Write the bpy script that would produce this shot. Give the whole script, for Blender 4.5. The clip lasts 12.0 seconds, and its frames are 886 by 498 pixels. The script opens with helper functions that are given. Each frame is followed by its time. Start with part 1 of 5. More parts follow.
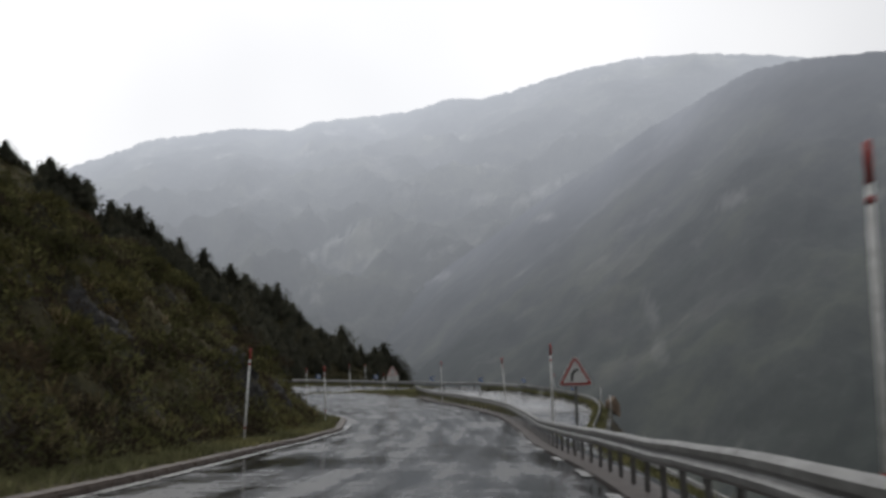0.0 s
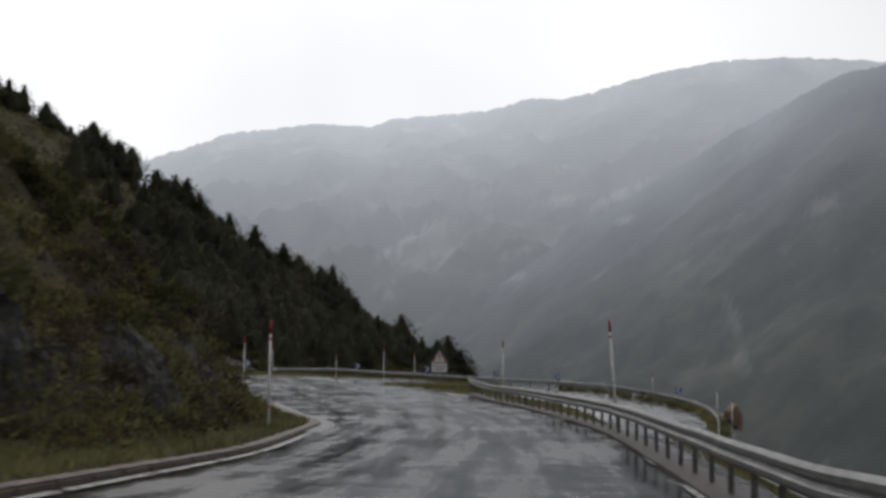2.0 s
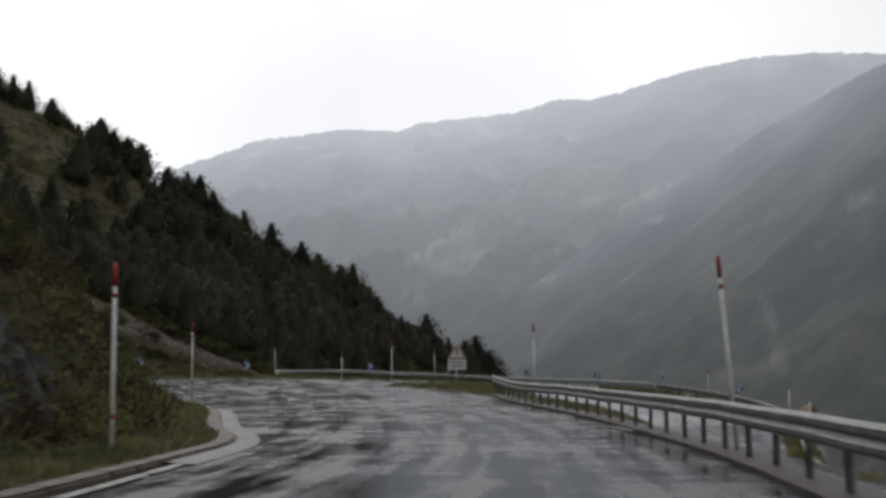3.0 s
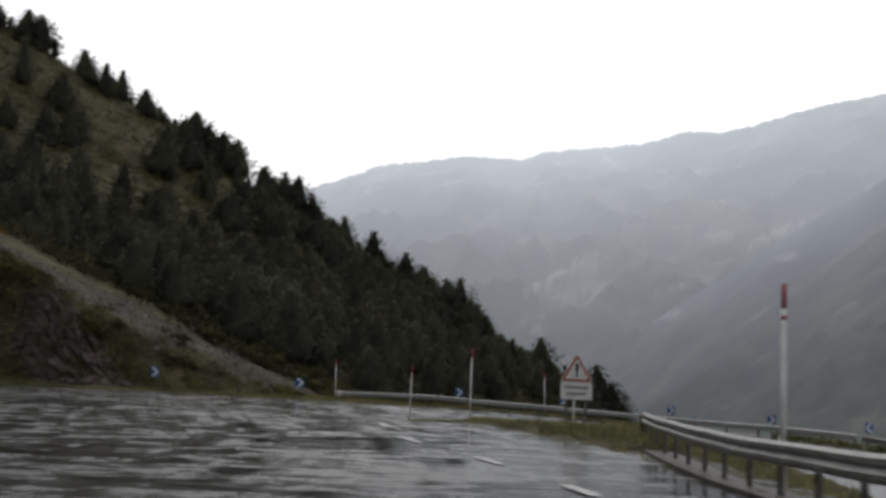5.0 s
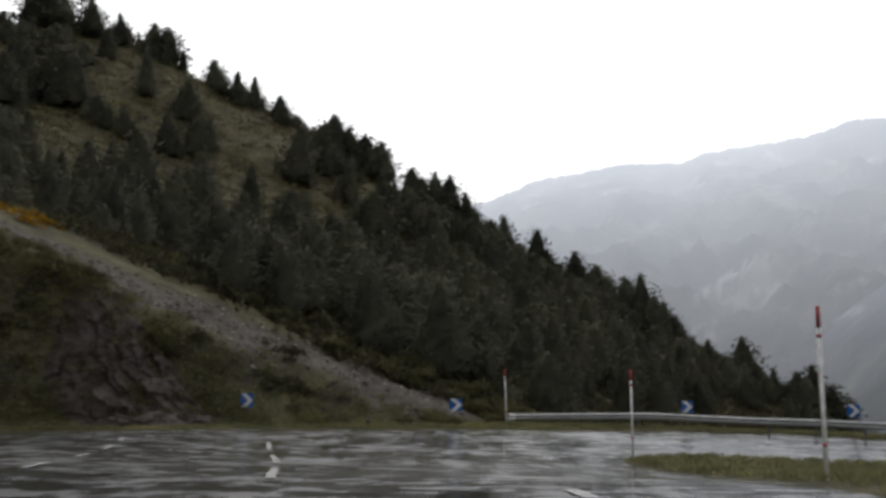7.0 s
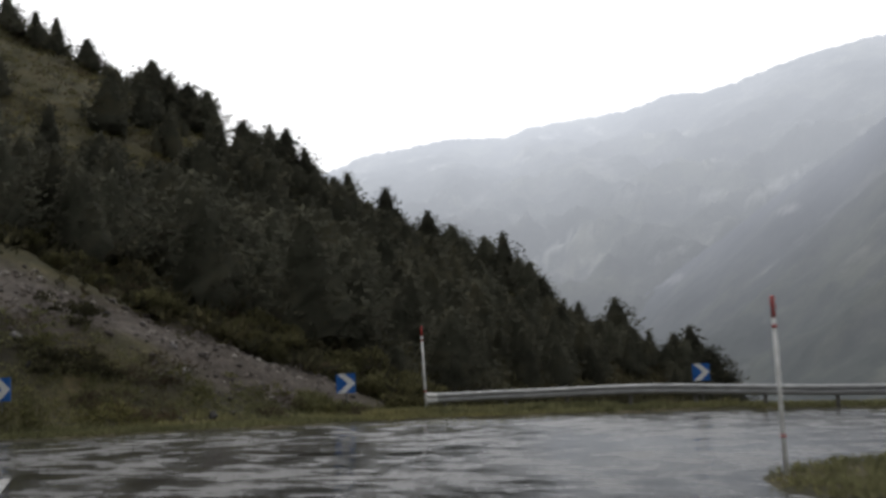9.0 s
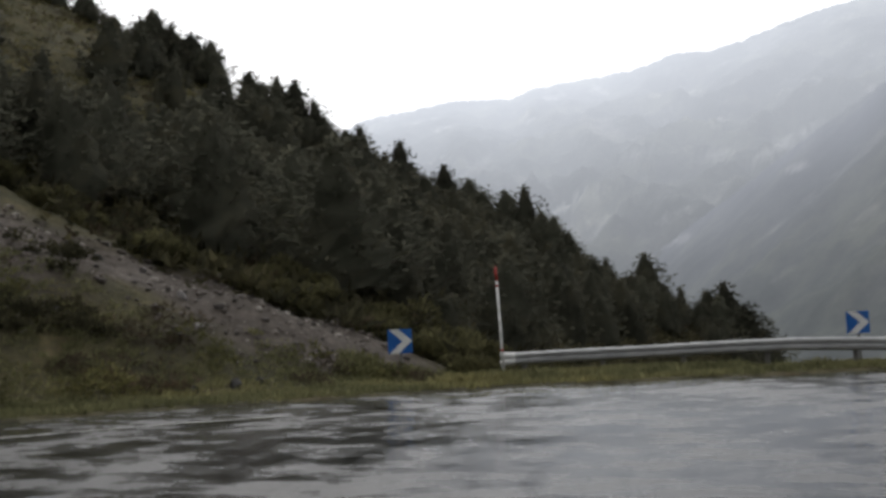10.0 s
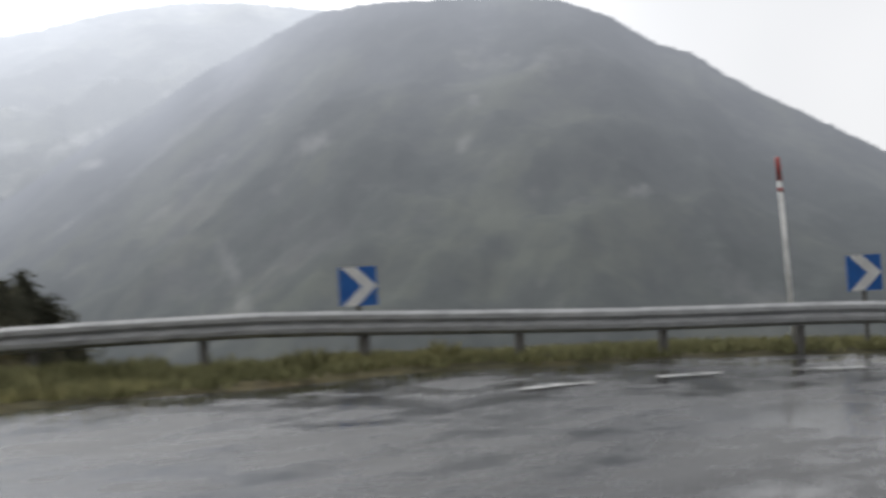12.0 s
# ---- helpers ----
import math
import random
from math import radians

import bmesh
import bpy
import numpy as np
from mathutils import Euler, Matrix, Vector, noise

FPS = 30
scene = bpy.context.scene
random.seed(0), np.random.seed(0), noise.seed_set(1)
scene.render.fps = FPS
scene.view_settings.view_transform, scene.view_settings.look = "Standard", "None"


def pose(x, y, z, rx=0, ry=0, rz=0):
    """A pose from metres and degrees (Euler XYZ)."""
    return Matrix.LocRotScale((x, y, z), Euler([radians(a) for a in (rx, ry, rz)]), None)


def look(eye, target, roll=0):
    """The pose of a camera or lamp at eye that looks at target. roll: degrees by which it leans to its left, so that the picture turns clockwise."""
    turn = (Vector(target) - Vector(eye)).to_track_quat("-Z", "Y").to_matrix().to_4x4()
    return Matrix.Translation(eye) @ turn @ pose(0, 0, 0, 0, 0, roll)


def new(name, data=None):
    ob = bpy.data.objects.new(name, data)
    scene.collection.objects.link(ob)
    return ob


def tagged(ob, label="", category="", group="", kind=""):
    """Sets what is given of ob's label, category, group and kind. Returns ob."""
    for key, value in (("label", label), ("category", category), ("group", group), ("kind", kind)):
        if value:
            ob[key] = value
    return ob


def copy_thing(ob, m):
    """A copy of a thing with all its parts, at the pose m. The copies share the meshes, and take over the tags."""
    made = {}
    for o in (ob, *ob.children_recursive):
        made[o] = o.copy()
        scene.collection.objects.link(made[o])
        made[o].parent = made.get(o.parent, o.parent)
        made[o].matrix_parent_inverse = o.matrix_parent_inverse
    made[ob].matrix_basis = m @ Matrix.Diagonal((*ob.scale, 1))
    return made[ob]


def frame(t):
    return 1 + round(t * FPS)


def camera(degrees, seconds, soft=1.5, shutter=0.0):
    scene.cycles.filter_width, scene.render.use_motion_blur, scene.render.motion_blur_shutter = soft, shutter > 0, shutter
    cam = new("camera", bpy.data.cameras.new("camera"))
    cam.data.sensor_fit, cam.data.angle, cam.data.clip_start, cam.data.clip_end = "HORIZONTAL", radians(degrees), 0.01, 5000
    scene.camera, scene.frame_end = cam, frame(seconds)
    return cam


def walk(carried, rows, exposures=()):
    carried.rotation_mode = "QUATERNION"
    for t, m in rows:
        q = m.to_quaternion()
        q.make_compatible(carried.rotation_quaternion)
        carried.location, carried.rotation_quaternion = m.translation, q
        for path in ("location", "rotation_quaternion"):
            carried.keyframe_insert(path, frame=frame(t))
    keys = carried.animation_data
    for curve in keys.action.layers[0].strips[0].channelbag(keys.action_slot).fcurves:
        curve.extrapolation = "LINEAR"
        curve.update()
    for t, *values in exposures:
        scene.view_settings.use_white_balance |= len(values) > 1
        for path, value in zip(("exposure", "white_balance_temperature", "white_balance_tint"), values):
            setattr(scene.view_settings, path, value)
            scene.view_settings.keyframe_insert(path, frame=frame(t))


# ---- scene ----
cam = camera(43.0, 12.0, soft=3.2, shutter=0.4)
PATH = [
    (0, (-5.263, -81.414, 3.232), (-4.848, -79.467, 3.417), -1.6),
    (0.5, (-3.735, -75.019, 2.872), (-3.378, -73.059, 3.053), -1.2),
    (1, (-2.053, -68.197, 2.522), (-1.721, -66.237, 2.742), -1.4),
    (1.5, (-0.607, -61.583, 2.262), (-0.298, -59.614, 2.421), -0.1),
    (2, (0.745, -55.14, 1.938), (1.027, -53.169, 2.127), 0.5),
    (2.5, (2.04, -48.827, 1.652), (2.316, -46.856, 1.843), -0.0),
    (2.7, (2.559, -46.24, 1.527), (2.816, -44.267, 1.728), -0.3),
    (4.5, (6.1, -23.491, 1.106), (6.149, -21.497, 1.253), 1.3),
    (4.6, (6.196, -22.35, 1.098), (6.225, -20.359, 1.289), 1.3),
    (5, (6.403, -17.653, 1.045), (6.417, -15.668, 1.291), 2.4),
    (5.5, (6.312, -11.244, 0.997), (6.138, -9.26, 1.187), 2.4),
    (6, (5.862, -5.332, 0.848), (5.623, -3.362, 1.092), 2.1),
    (6.5, (5.338, -0.335, 0.915), (5.049, 1.63, 1.154), 1.0),
    (7, (4.509, 5.444, 1.075), (4.239, 7.407, 1.348), -0.6),
    (7.5, (3.572, 10.91, 1.07), (3.479, 12.897, 1.278), -0.4),
    (7.7, (3.021, 12.924, 1.136), (2.985, 14.912, 1.353), -1.9),
    (9.5, (-0.765, 28.274, 1.06), (-0.727, 30.261, 1.284), -2.8),
    (9.9, (-1.489, 31.292, 0.985), (-1.471, 33.286, 1.144), -3.1),
    (10, (-1.62, 32.015, 1.019), (-1.599, 34.009, 1.178), -3.4),
    (10.5, (-2.067, 35.824, 0.961), (-1.893, 37.809, 1.128), -3.6),
    (11, (-2.149, 39.241, 0.884), (-1.787, 41.205, 1.006), -4.1),
    (11.2, (-1.874, 40.603, 0.778), (-1.488, 42.564, 0.853), -5.2),
    (11.5, (-1.325, 42.587, 0.694), (-0.608, 44.452, 0.785), -5.0),
    (12, (0.642, 45.968, 0.644), (1.806, 47.593, 0.726), -3.4),
]
walk(cam, [(t, look(eye, target, roll)) for t, eye, target, roll in PATH],
     exposures=[(0, 0.1), (2.7, 0.08), (5, 0.22), (6.6, 0.38), (7, 0.5), (7.5, 0.38), (9.3, 0.5), (10.4, 0.65), (11.3, 0.68), (12, 0.92)])

# ---- world and sun: thick overcast, rain ----
world = bpy.data.worlds.new("overcast")
scene.world = world
world.use_nodes = True
wn, wl = world.node_tree.nodes, world.node_tree.links
wn.clear()
sky = wn.new("ShaderNodeTexSky")
sky.sky_type, sky.sun_disc = "NISHITA", False
sky.sun_elevation, sky.sun_rotation = radians(48), radians(-8)
sky.air_density, sky.dust_density = 1.0, 4.0
dim = wn.new("ShaderNodeMix")
dim.data_type, dim.blend_type = "RGBA", "MULTIPLY"
dim.inputs[0].default_value = 1.0
dim.inputs[7].default_value = (0.1, 0.1, 0.1, 1)
geo = wn.new("ShaderNodeTexCoord")
cloud = wn.new("ShaderNodeTexNoise")
cloud.inputs["Scale"].default_value, cloud.inputs["Detail"].default_value = 2.2, 3.0
ramp = wn.new("ShaderNodeValToRGB")
ramp.color_ramp.elements[0].position, ramp.color_ramp.elements[0].color = 0.3, (0.82, 0.83, 0.86, 1)
ramp.color_ramp.elements[1].position, ramp.color_ramp.elements[1].color = 0.7, (1.03, 1.03, 1.04, 1)
cover = wn.new("ShaderNodeMix")
cover.data_type = "RGBA"
cover.inputs[0].default_value = 0.93
back = wn.new("ShaderNodeBackground")
wout = wn.new("ShaderNodeOutputWorld")
wl.new(sky.outputs[0], dim.inputs[6])
wl.new(geo.outputs["Generated"], cloud.inputs["Vector"])
# the cloud is thinnest, and brightest, over the head of the valley
toward = wn.new("ShaderNodeVectorMath")
toward.operation = "DOT_PRODUCT"
toward.inputs[1].default_value = Vector((-0.22, 1.0, 0.35)).normalized()
shade = wn.new("ShaderNodeMapRange")
shade.interpolation_type = "SMOOTHSTEP"
for k, v in zip(("From Min", "From Max", "To Min", "To Max"), (0.42, 0.95, 0.53, 1.03)):
    shade.inputs[k].default_value = v
wl.new(geo.outputs["Generated"], toward.inputs[0])
wl.new(toward.outputs["Value"], shade.inputs[0])
wl.new(shade.outputs[0], back.inputs["Strength"])
wl.new(cloud.outputs[0], ramp.inputs[0])
wl.new(dim.outputs[2], cover.inputs[6])
wl.new(ramp.outputs[0], cover.inputs[7])
wl.new(cover.outputs[2], back.inputs["Color"])
wl.new(back.outputs[0], wout.inputs[0])

sun = new("sun", bpy.data.lights.new("sun", "SUN"))
sun.data.energy, sun.data.angle, sun.data.color = 0.5, radians(40), (1.0, 0.97, 0.93)
sun.matrix_world = look((-60, 420, 470), (0, 0, 0))


# ---- materials ----
def material(name):
    m = bpy.data.materials.new(name)
    m.use_nodes = True
    n, l = m.node_tree.nodes, m.node_tree.links
    return m, n, l, n["Principled BSDF"]


def colour_noise(n, l, scale, stops, detail=6.0, rough=0.6, stretch=None, random_shift=False):
    """A noise on object coordinates, through a colour ramp. Returns the ramp's colour socket and the noise's value socket."""
    tc = n.new("ShaderNodeTexCoord")
    vec = tc.outputs["Object"]
    if stretch:
        mp = n.new("ShaderNodeMapping")
        mp.inputs["Scale"].default_value = stretch
        l.new(vec, mp.inputs[0])
        vec = mp.outputs[0]
    if random_shift:
        oi = n.new("ShaderNodeObjectInfo")
        ad = n.new("ShaderNodeVectorMath")
        ad.operation = "ADD"
        sc = n.new("ShaderNodeVectorMath")
        sc.operation = "SCALE"
        sc.inputs[0].default_value = (71, 37, 53)
        l.new(oi.outputs["Random"], sc.inputs["Scale"])
        l.new(vec, ad.inputs[0])
        l.new(sc.outputs[0], ad.inputs[1])
        vec = ad.outputs[0]
    no = n.new("ShaderNodeTexNoise")
    no.inputs["Scale"].default_value, no.inputs["Detail"].default_value, no.inputs["Roughness"].default_value = scale, detail, rough
    l.new(vec, no.inputs["Vector"])
    r = n.new("ShaderNodeValToRGB")
    while len(r.color_ramp.elements) < len(stops):
        r.color_ramp.elements.new(0.5)
    for e, (pos, c) in zip(r.color_ramp.elements, stops):
        e.position, e.color = pos, (*c, 1)
    l.new(no.outputs[0], r.inputs[0])
    return r.outputs[0], no.outputs[0]


def mixed(n, l, fac, a, b, mode="MIX"):
    m = n.new("ShaderNodeMix")
    m.data_type, m.blend_type = "RGBA", mode
    for sock, v in ((m.inputs[0], fac), (m.inputs[6], a), (m.inputs[7], b)):
        if isinstance(v, bpy.types.NodeSocket):
            l.new(v, sock)
        else:
            sock.default_value = v
    return m.outputs[2]


def bumped(n, l, bsdf, height, strength, distance):
    b = n.new("ShaderNodeBump")
    b.inputs["Strength"].default_value, b.inputs["Distance"].default_value = strength, distance
    l.new(height, b.inputs["Height"])
    l.new(b.outputs[0], bsdf.inputs["Normal"])


def simple(name, stops, scale=8.0, rough=0.5, metal=0.0, bump=0.0, random_shift=True, stretch=None, spec=0.5):
    m, n, l, b = material(name)
    c, v = colour_noise(n, l, scale, stops, random_shift=random_shift, stretch=stretch)
    l.new(c, b.inputs["Base Color"])
    b.inputs["Roughness"].default_value, b.inputs["Metallic"].default_value = rough, metal
    b.inputs["Specular IOR Level"].default_value = spec
    if bump:
        bumped(n, l, b, v, bump, 0.02)
    return m


def asphalt_material():
    m, n, l, b = material("wet_asphalt")
    # wheel tracks and seams follow the carriageway: "lat" is the distance from its inner edge
    at = n.new("ShaderNodeAttribute")
    at.attribute_name = "lat"
    tc = n.new("ShaderNodeTexCoord")
    xyz = n.new("ShaderNodeSeparateXYZ")
    l.new(tc.outputs["Object"], xyz.inputs[0])
    run = n.new("ShaderNodeMath")
    run.operation = "MULTIPLY_ADD"
    run.inputs[1].default_value = 0.06
    l.new(xyz.outputs["Y"], run.inputs[0])
    side = n.new("ShaderNodeMath")
    side.operation = "MULTIPLY"
    side.inputs[1].default_value = 0.035
    l.new(xyz.outputs["X"], side.inputs[0])
    l.new(side.outputs[0], run.inputs[2])
    vec = n.new("ShaderNodeCombineXYZ")
    l.new(at.outputs["Fac"], vec.inputs[0])
    l.new(run.outputs[0], vec.inputs[1])
    streak = n.new("ShaderNodeTexNoise")
    streak.inputs["Scale"].default_value, streak.inputs["Detail"].default_value, streak.inputs["Roughness"].default_value = 1.5, 7.0, 0.6
    l.new(vec.outputs[0], streak.inputs["Vector"])
    big, bigv = colour_noise(n, l, 0.22, [(0.32, (0.020, 0.021, 0.022)), (0.5, (0.038, 0.039, 0.04)), (0.7, (0.066, 0.066, 0.066))], detail=9, rough=0.65)
    grain, grainv = colour_noise(n, l, 55.0, [(0.3, (0.7, 0.7, 0.7)), (0.7, (1.25, 1.25, 1.25))], detail=2)
    lane = n.new("ShaderNodeMapRange")
    for k, v in zip(("From Min", "From Max", "To Min", "To Max"), (0.37, 0.63, 0.55, 1.4)):
        lane.inputs[k].default_value = v
    l.new(streak.outputs[0], lane.inputs[0])
    l.new(mixed(n, l, 1.0, mixed(n, l, 1.0, big, grain, "MULTIPLY"), lane.outputs[0], "MULTIPLY"), b.inputs["Base Color"])
    # standing water in streaks, a thin film over the rough stone elsewhere
    patch, patchv = colour_noise(n, l, 1.4, [(0, (0, 0, 0)), (1, (1, 1, 1))], detail=10, rough=0.72, stretch=(0.62, 0.95, 1.0))
    both = n.new("ShaderNodeMix")
    # lanes comb the water into streaks; on the open bend it lies in patches
    wide = n.new("ShaderNodeAttribute")
    wide.attribute_name = "wide"
    l.new(wide.outputs["Fac"], both.inputs[0])
    l.new(streak.outputs[0], both.inputs[2])
    l.new(patchv, both.inputs[3])
    wet = n.new("ShaderNodeValToRGB")
    for e, (p, v) in zip([wet.color_ramp.elements[0], wet.color_ramp.elements.new(0.5), wet.color_ramp.elements[-1]], ((0.43, 0.08), (0.5, 0.19), (0.57, 0.36))):
        e.position, e.color = p, (v, v, v, 1)
    # broad dry-looking and flooded stretches
    broad = n.new("ShaderNodeMath")
    broad.operation = "MULTIPLY_ADD"
    broad.inputs[1].default_value = 0.28
    l.new(bigv, broad.inputs[0])
    shift = n.new("ShaderNodeMath")
    shift.operation = "SUBTRACT"
    shift.inputs[1].default_value = 0.14
    l.new(both.outputs[0], shift.inputs[0])
    l.new(shift.outputs[0], broad.inputs[2])
    l.new(broad.outputs[0], wet.inputs[0])
    l.new(wet.outputs[0], b.inputs["Roughness"])
    b.inputs["IOR"].default_value = 1.34
    b.inputs["Specular IOR Level"].default_value = 0.5
    fine, finev = colour_noise(n, l, 9.0, [(0, (0, 0, 0)), (1, (1, 1, 1))], detail=6, rough=0.7)
    bump = n.new("ShaderNodeBump")
    bump.inputs["Distance"].default_value = 0.017
    l.new(wet.outputs[0], bump.inputs["Strength"])
    l.new(finev, bump.inputs["Height"])
    l.new(bump.outputs[0], b.inputs["Normal"])
    return m


def ground_material():
    """Grass, heather and bare earth, with rock where the ground is steep."""
    m, n, l, b = material("hillside_grass")
    a, av = colour_noise(n, l, 0.35, [(0.30, (0.03, 0.029, 0.018)), (0.48, (0.064, 0.061, 0.033)), (0.60, (0.095, 0.085, 0.045)), (0.75, (0.105, 0.08, 0.052))], detail=9, rough=0.68)
    f, fv = colour_noise(n, l, 5.0, [(0.3, (0.5, 0.5, 0.5)), (0.7, (1.45, 1.4, 1.3))], detail=6, rough=0.7)
    grass = mixed(n, l, 1.0, a, f, "MULTIPLY")
    r, rv = colour_noise(n, l, 1.4, [(0.3, (0.016, 0.014, 0.012)), (0.5, (0.036, 0.031, 0.027)), (0.7, (0.07, 0.061, 0.053))], detail=10, rough=0.7, stretch=(1, 1, 2.2))
    at = n.new("ShaderNodeAttribute")
    at.attribute_name = "rock"
    q, qv = colour_noise(n, l, 2.2, [(0.3, (0.04, 0.033, 0.027)), (0.5, (0.074, 0.062, 0.052)), (0.7, (0.14, 0.12, 0.103))], detail=10, rough=0.75)
    sc = n.new("ShaderNodeAttribute")
    sc.attribute_name = "scree"
    l.new(mixed(n, l, sc.outputs["Fac"], mixed(n, l, at.outputs["Fac"], grass, r), q), b.inputs["Base Color"])
    b.inputs["Roughness"].default_value = 0.85
    b.inputs["Specular IOR Level"].default_value = 0.12
    bumped(n, l, b, fv, 0.9, 0.12)
    return m


def mountain_material(name, forest, rock, veil_glow=0.57, tint=(0.895, 0.94, 1.045)):
    """A far slope as if seen through rain: woods, grass and pale screes; the haze is painted in as the backdrop's glow.
    """
    m, n, l, b = material(name)
    big, bv = colour_noise(n, l, 0.0035, [(0.3, forest), (0.55, tuple(c * 1.35 for c in forest)), (0.8, rock)], detail=12, rough=0.72, stretch=(1.0, 1.0, 0.5))
    spots, sv = colour_noise(n, l, 0.011, [(0.60, (0, 0, 0)), (0.70, (1, 1, 1))], detail=8, rough=0.62, stretch=(1.0, 1.0, 0.6))
    clearing, cv = colour_noise(n, l, 0.006, [(0.4, (0.75, 0.78, 0.75)), (0.5, (1.0, 1.0, 1.0)), (0.62, (1.45, 1.42, 1.28))], detail=10, rough=0.7, stretch=(1.0, 1.0, 0.45))
    woods = mixed(n, l, 1.0, mixed(n, l, mixed(n, l, 1.0, spots, (0.3, 0.3, 0.3, 1), "MULTIPLY"), big, (*(c * 1.8 for c in rock), 1)), clearing, "MULTIPLY")
    bare = n.new("ShaderNodeAttribute")
    bare.attribute_name = "slide"
    gravel, gv = colour_noise(n, l, 0.03, [(0.3, tuple(c * 1.6 for c in rock)), (0.7, tuple(c * 3.0 for c in rock))], detail=8, rough=0.7)
    l.new(mixed(n, l, bare.outputs["Fac"], woods, gravel), b.inputs["Base Color"])
    b.inputs["Roughness"].default_value = 1.0
    b.inputs["Specular IOR Level"].default_value = 0.0
    # rain haze painted as emission: the glow grows with the slope's distance and height
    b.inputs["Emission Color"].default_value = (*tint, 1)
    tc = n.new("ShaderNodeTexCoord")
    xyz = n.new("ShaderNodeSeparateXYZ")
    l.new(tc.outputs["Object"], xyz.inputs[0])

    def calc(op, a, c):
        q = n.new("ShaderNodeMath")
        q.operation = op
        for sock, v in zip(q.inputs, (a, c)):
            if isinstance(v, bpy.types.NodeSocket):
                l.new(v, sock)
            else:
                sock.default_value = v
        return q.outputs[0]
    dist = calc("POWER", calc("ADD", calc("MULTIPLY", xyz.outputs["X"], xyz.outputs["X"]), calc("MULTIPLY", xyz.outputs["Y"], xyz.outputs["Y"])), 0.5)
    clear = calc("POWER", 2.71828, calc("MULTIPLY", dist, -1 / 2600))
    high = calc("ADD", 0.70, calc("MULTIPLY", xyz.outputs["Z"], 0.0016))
    # crest haze is painted the same way, by scaling that glow
    mist_glow = n.new("ShaderNodeAttribute")
    mist_glow.attribute_name = "mist_glow"
    high = calc("MULTIPLY", high, calc("ADD", 1.0, mist_glow.outputs["Fac"]))
    l.new(calc("MULTIPLY", calc("MULTIPLY", calc("POWER", calc("SUBTRACT", 1.0, clear), 1.8), high), veil_glow), b.inputs["Emission Strength"])
    return m


ASPHALT = asphalt_material()
GROUND = ground_material()
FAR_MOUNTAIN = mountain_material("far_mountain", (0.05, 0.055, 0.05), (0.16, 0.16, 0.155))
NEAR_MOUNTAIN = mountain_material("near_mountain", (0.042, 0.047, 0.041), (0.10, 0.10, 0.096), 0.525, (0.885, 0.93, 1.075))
CONCRETE = simple("kerb_concrete", [(0.3, (0.05, 0.036, 0.028)), (0.7, (0.125, 0.096, 0.077))], 4, 0.55, bump=0.3, spec=0.3)
CONCRETE_STRIP = simple("strip_concrete", [(0.3, (0.036, 0.029, 0.026)), (0.7, (0.082, 0.066, 0.06))], 3, 0.6, bump=0.3, spec=0.3)
WHITE_LINE = simple("worn_road_paint", [(0.36, (0.06, 0.06, 0.06)), (0.46, (0.42, 0.42, 0.41)), (0.8, (0.7, 0.7, 0.68))], 5, 0.25)
GUTTER = simple("gutter_concrete", [(0.48, (0.03, 0.03, 0.03)), (0.58, (0.06, 0.058, 0.055)), (0.70, (0.3, 0.29, 0.275))], 3.2, 0.35, bump=0.3)
BRIGHT_GALV = simple("bright_galvanised_steel", [(0.3, (0.27, 0.275, 0.28)), (0.7, (0.46, 0.465, 0.47))], 3, 0.42, 0.35, random_shift=True, stretch=(1, 1, 4))
GALV = simple("galvanised_steel", [(0.3, (0.075, 0.074, 0.068)), (0.5, (0.15, 0.149, 0.142)), (0.72, (0.25, 0.25, 0.245))], 2.6, 0.42, 0.35, random_shift=True, stretch=(1, 1, 4))
POST_STEEL = simple("dull_post_steel", [(0.3, (0.09, 0.085, 0.08)), (0.7, (0.19, 0.185, 0.18))], 5, 0.5, 0.5)
WHITE_PAINT = simple("white_paint", [(0.35, (0.5, 0.5, 0.48)), (0.55, (0.74, 0.74, 0.72)), (0.8, (0.8, 0.8, 0.79))], 7, 0.4)
RED_PAINT = simple("red_paint", [(0.3, (0.30, 0.025, 0.02)), (0.7, (0.45, 0.045, 0.035))], 9, 0.4)
SIGN_BLUE = simple("blue_sign_film", [(0.3, (0.012, 0.09, 0.33)), (0.7, (0.02, 0.13, 0.43))], 5, 0.3)
SIGN_WHITE = simple("white_sign_film", [(0.3, (0.6, 0.6, 0.59)), (0.7, (0.78, 0.78, 0.77))], 5, 0.3)
SIGN_BLACK = simple("black_sign_film", [(0.3, (0.012, 0.012, 0.012)), (0.7, (0.03, 0.03, 0.03))], 5, 0.35)
SIGN_BACK = simple("sign_back_aluminium", [(0.3, (0.2, 0.2, 0.21)), (0.7, (0.32, 0.32, 0.33))], 4, 0.45, 0.6)
BARK = simple("pine_bark", [(0.3, (0.045, 0.033, 0.026)), (0.7, (0.11, 0.085, 0.07))], 6, 0.9, bump=0.5)
DARK_ROCK = simple("dark_wet_schist", [(0.3, (0.02, 0.019, 0.018)), (0.5, (0.045, 0.043, 0.041)), (0.72, (0.095, 0.092, 0.088))], 2.0, 0.75, bump=1.0, stretch=(1, 1, 3), spec=0.15)
TAN_ROCK = simple("sandy_brown_rock", [(0.3, (0.11, 0.078, 0.056)), (0.7, (0.29, 0.22, 0.165))], 2.2, 0.7, bump=0.8, spec=0.2)
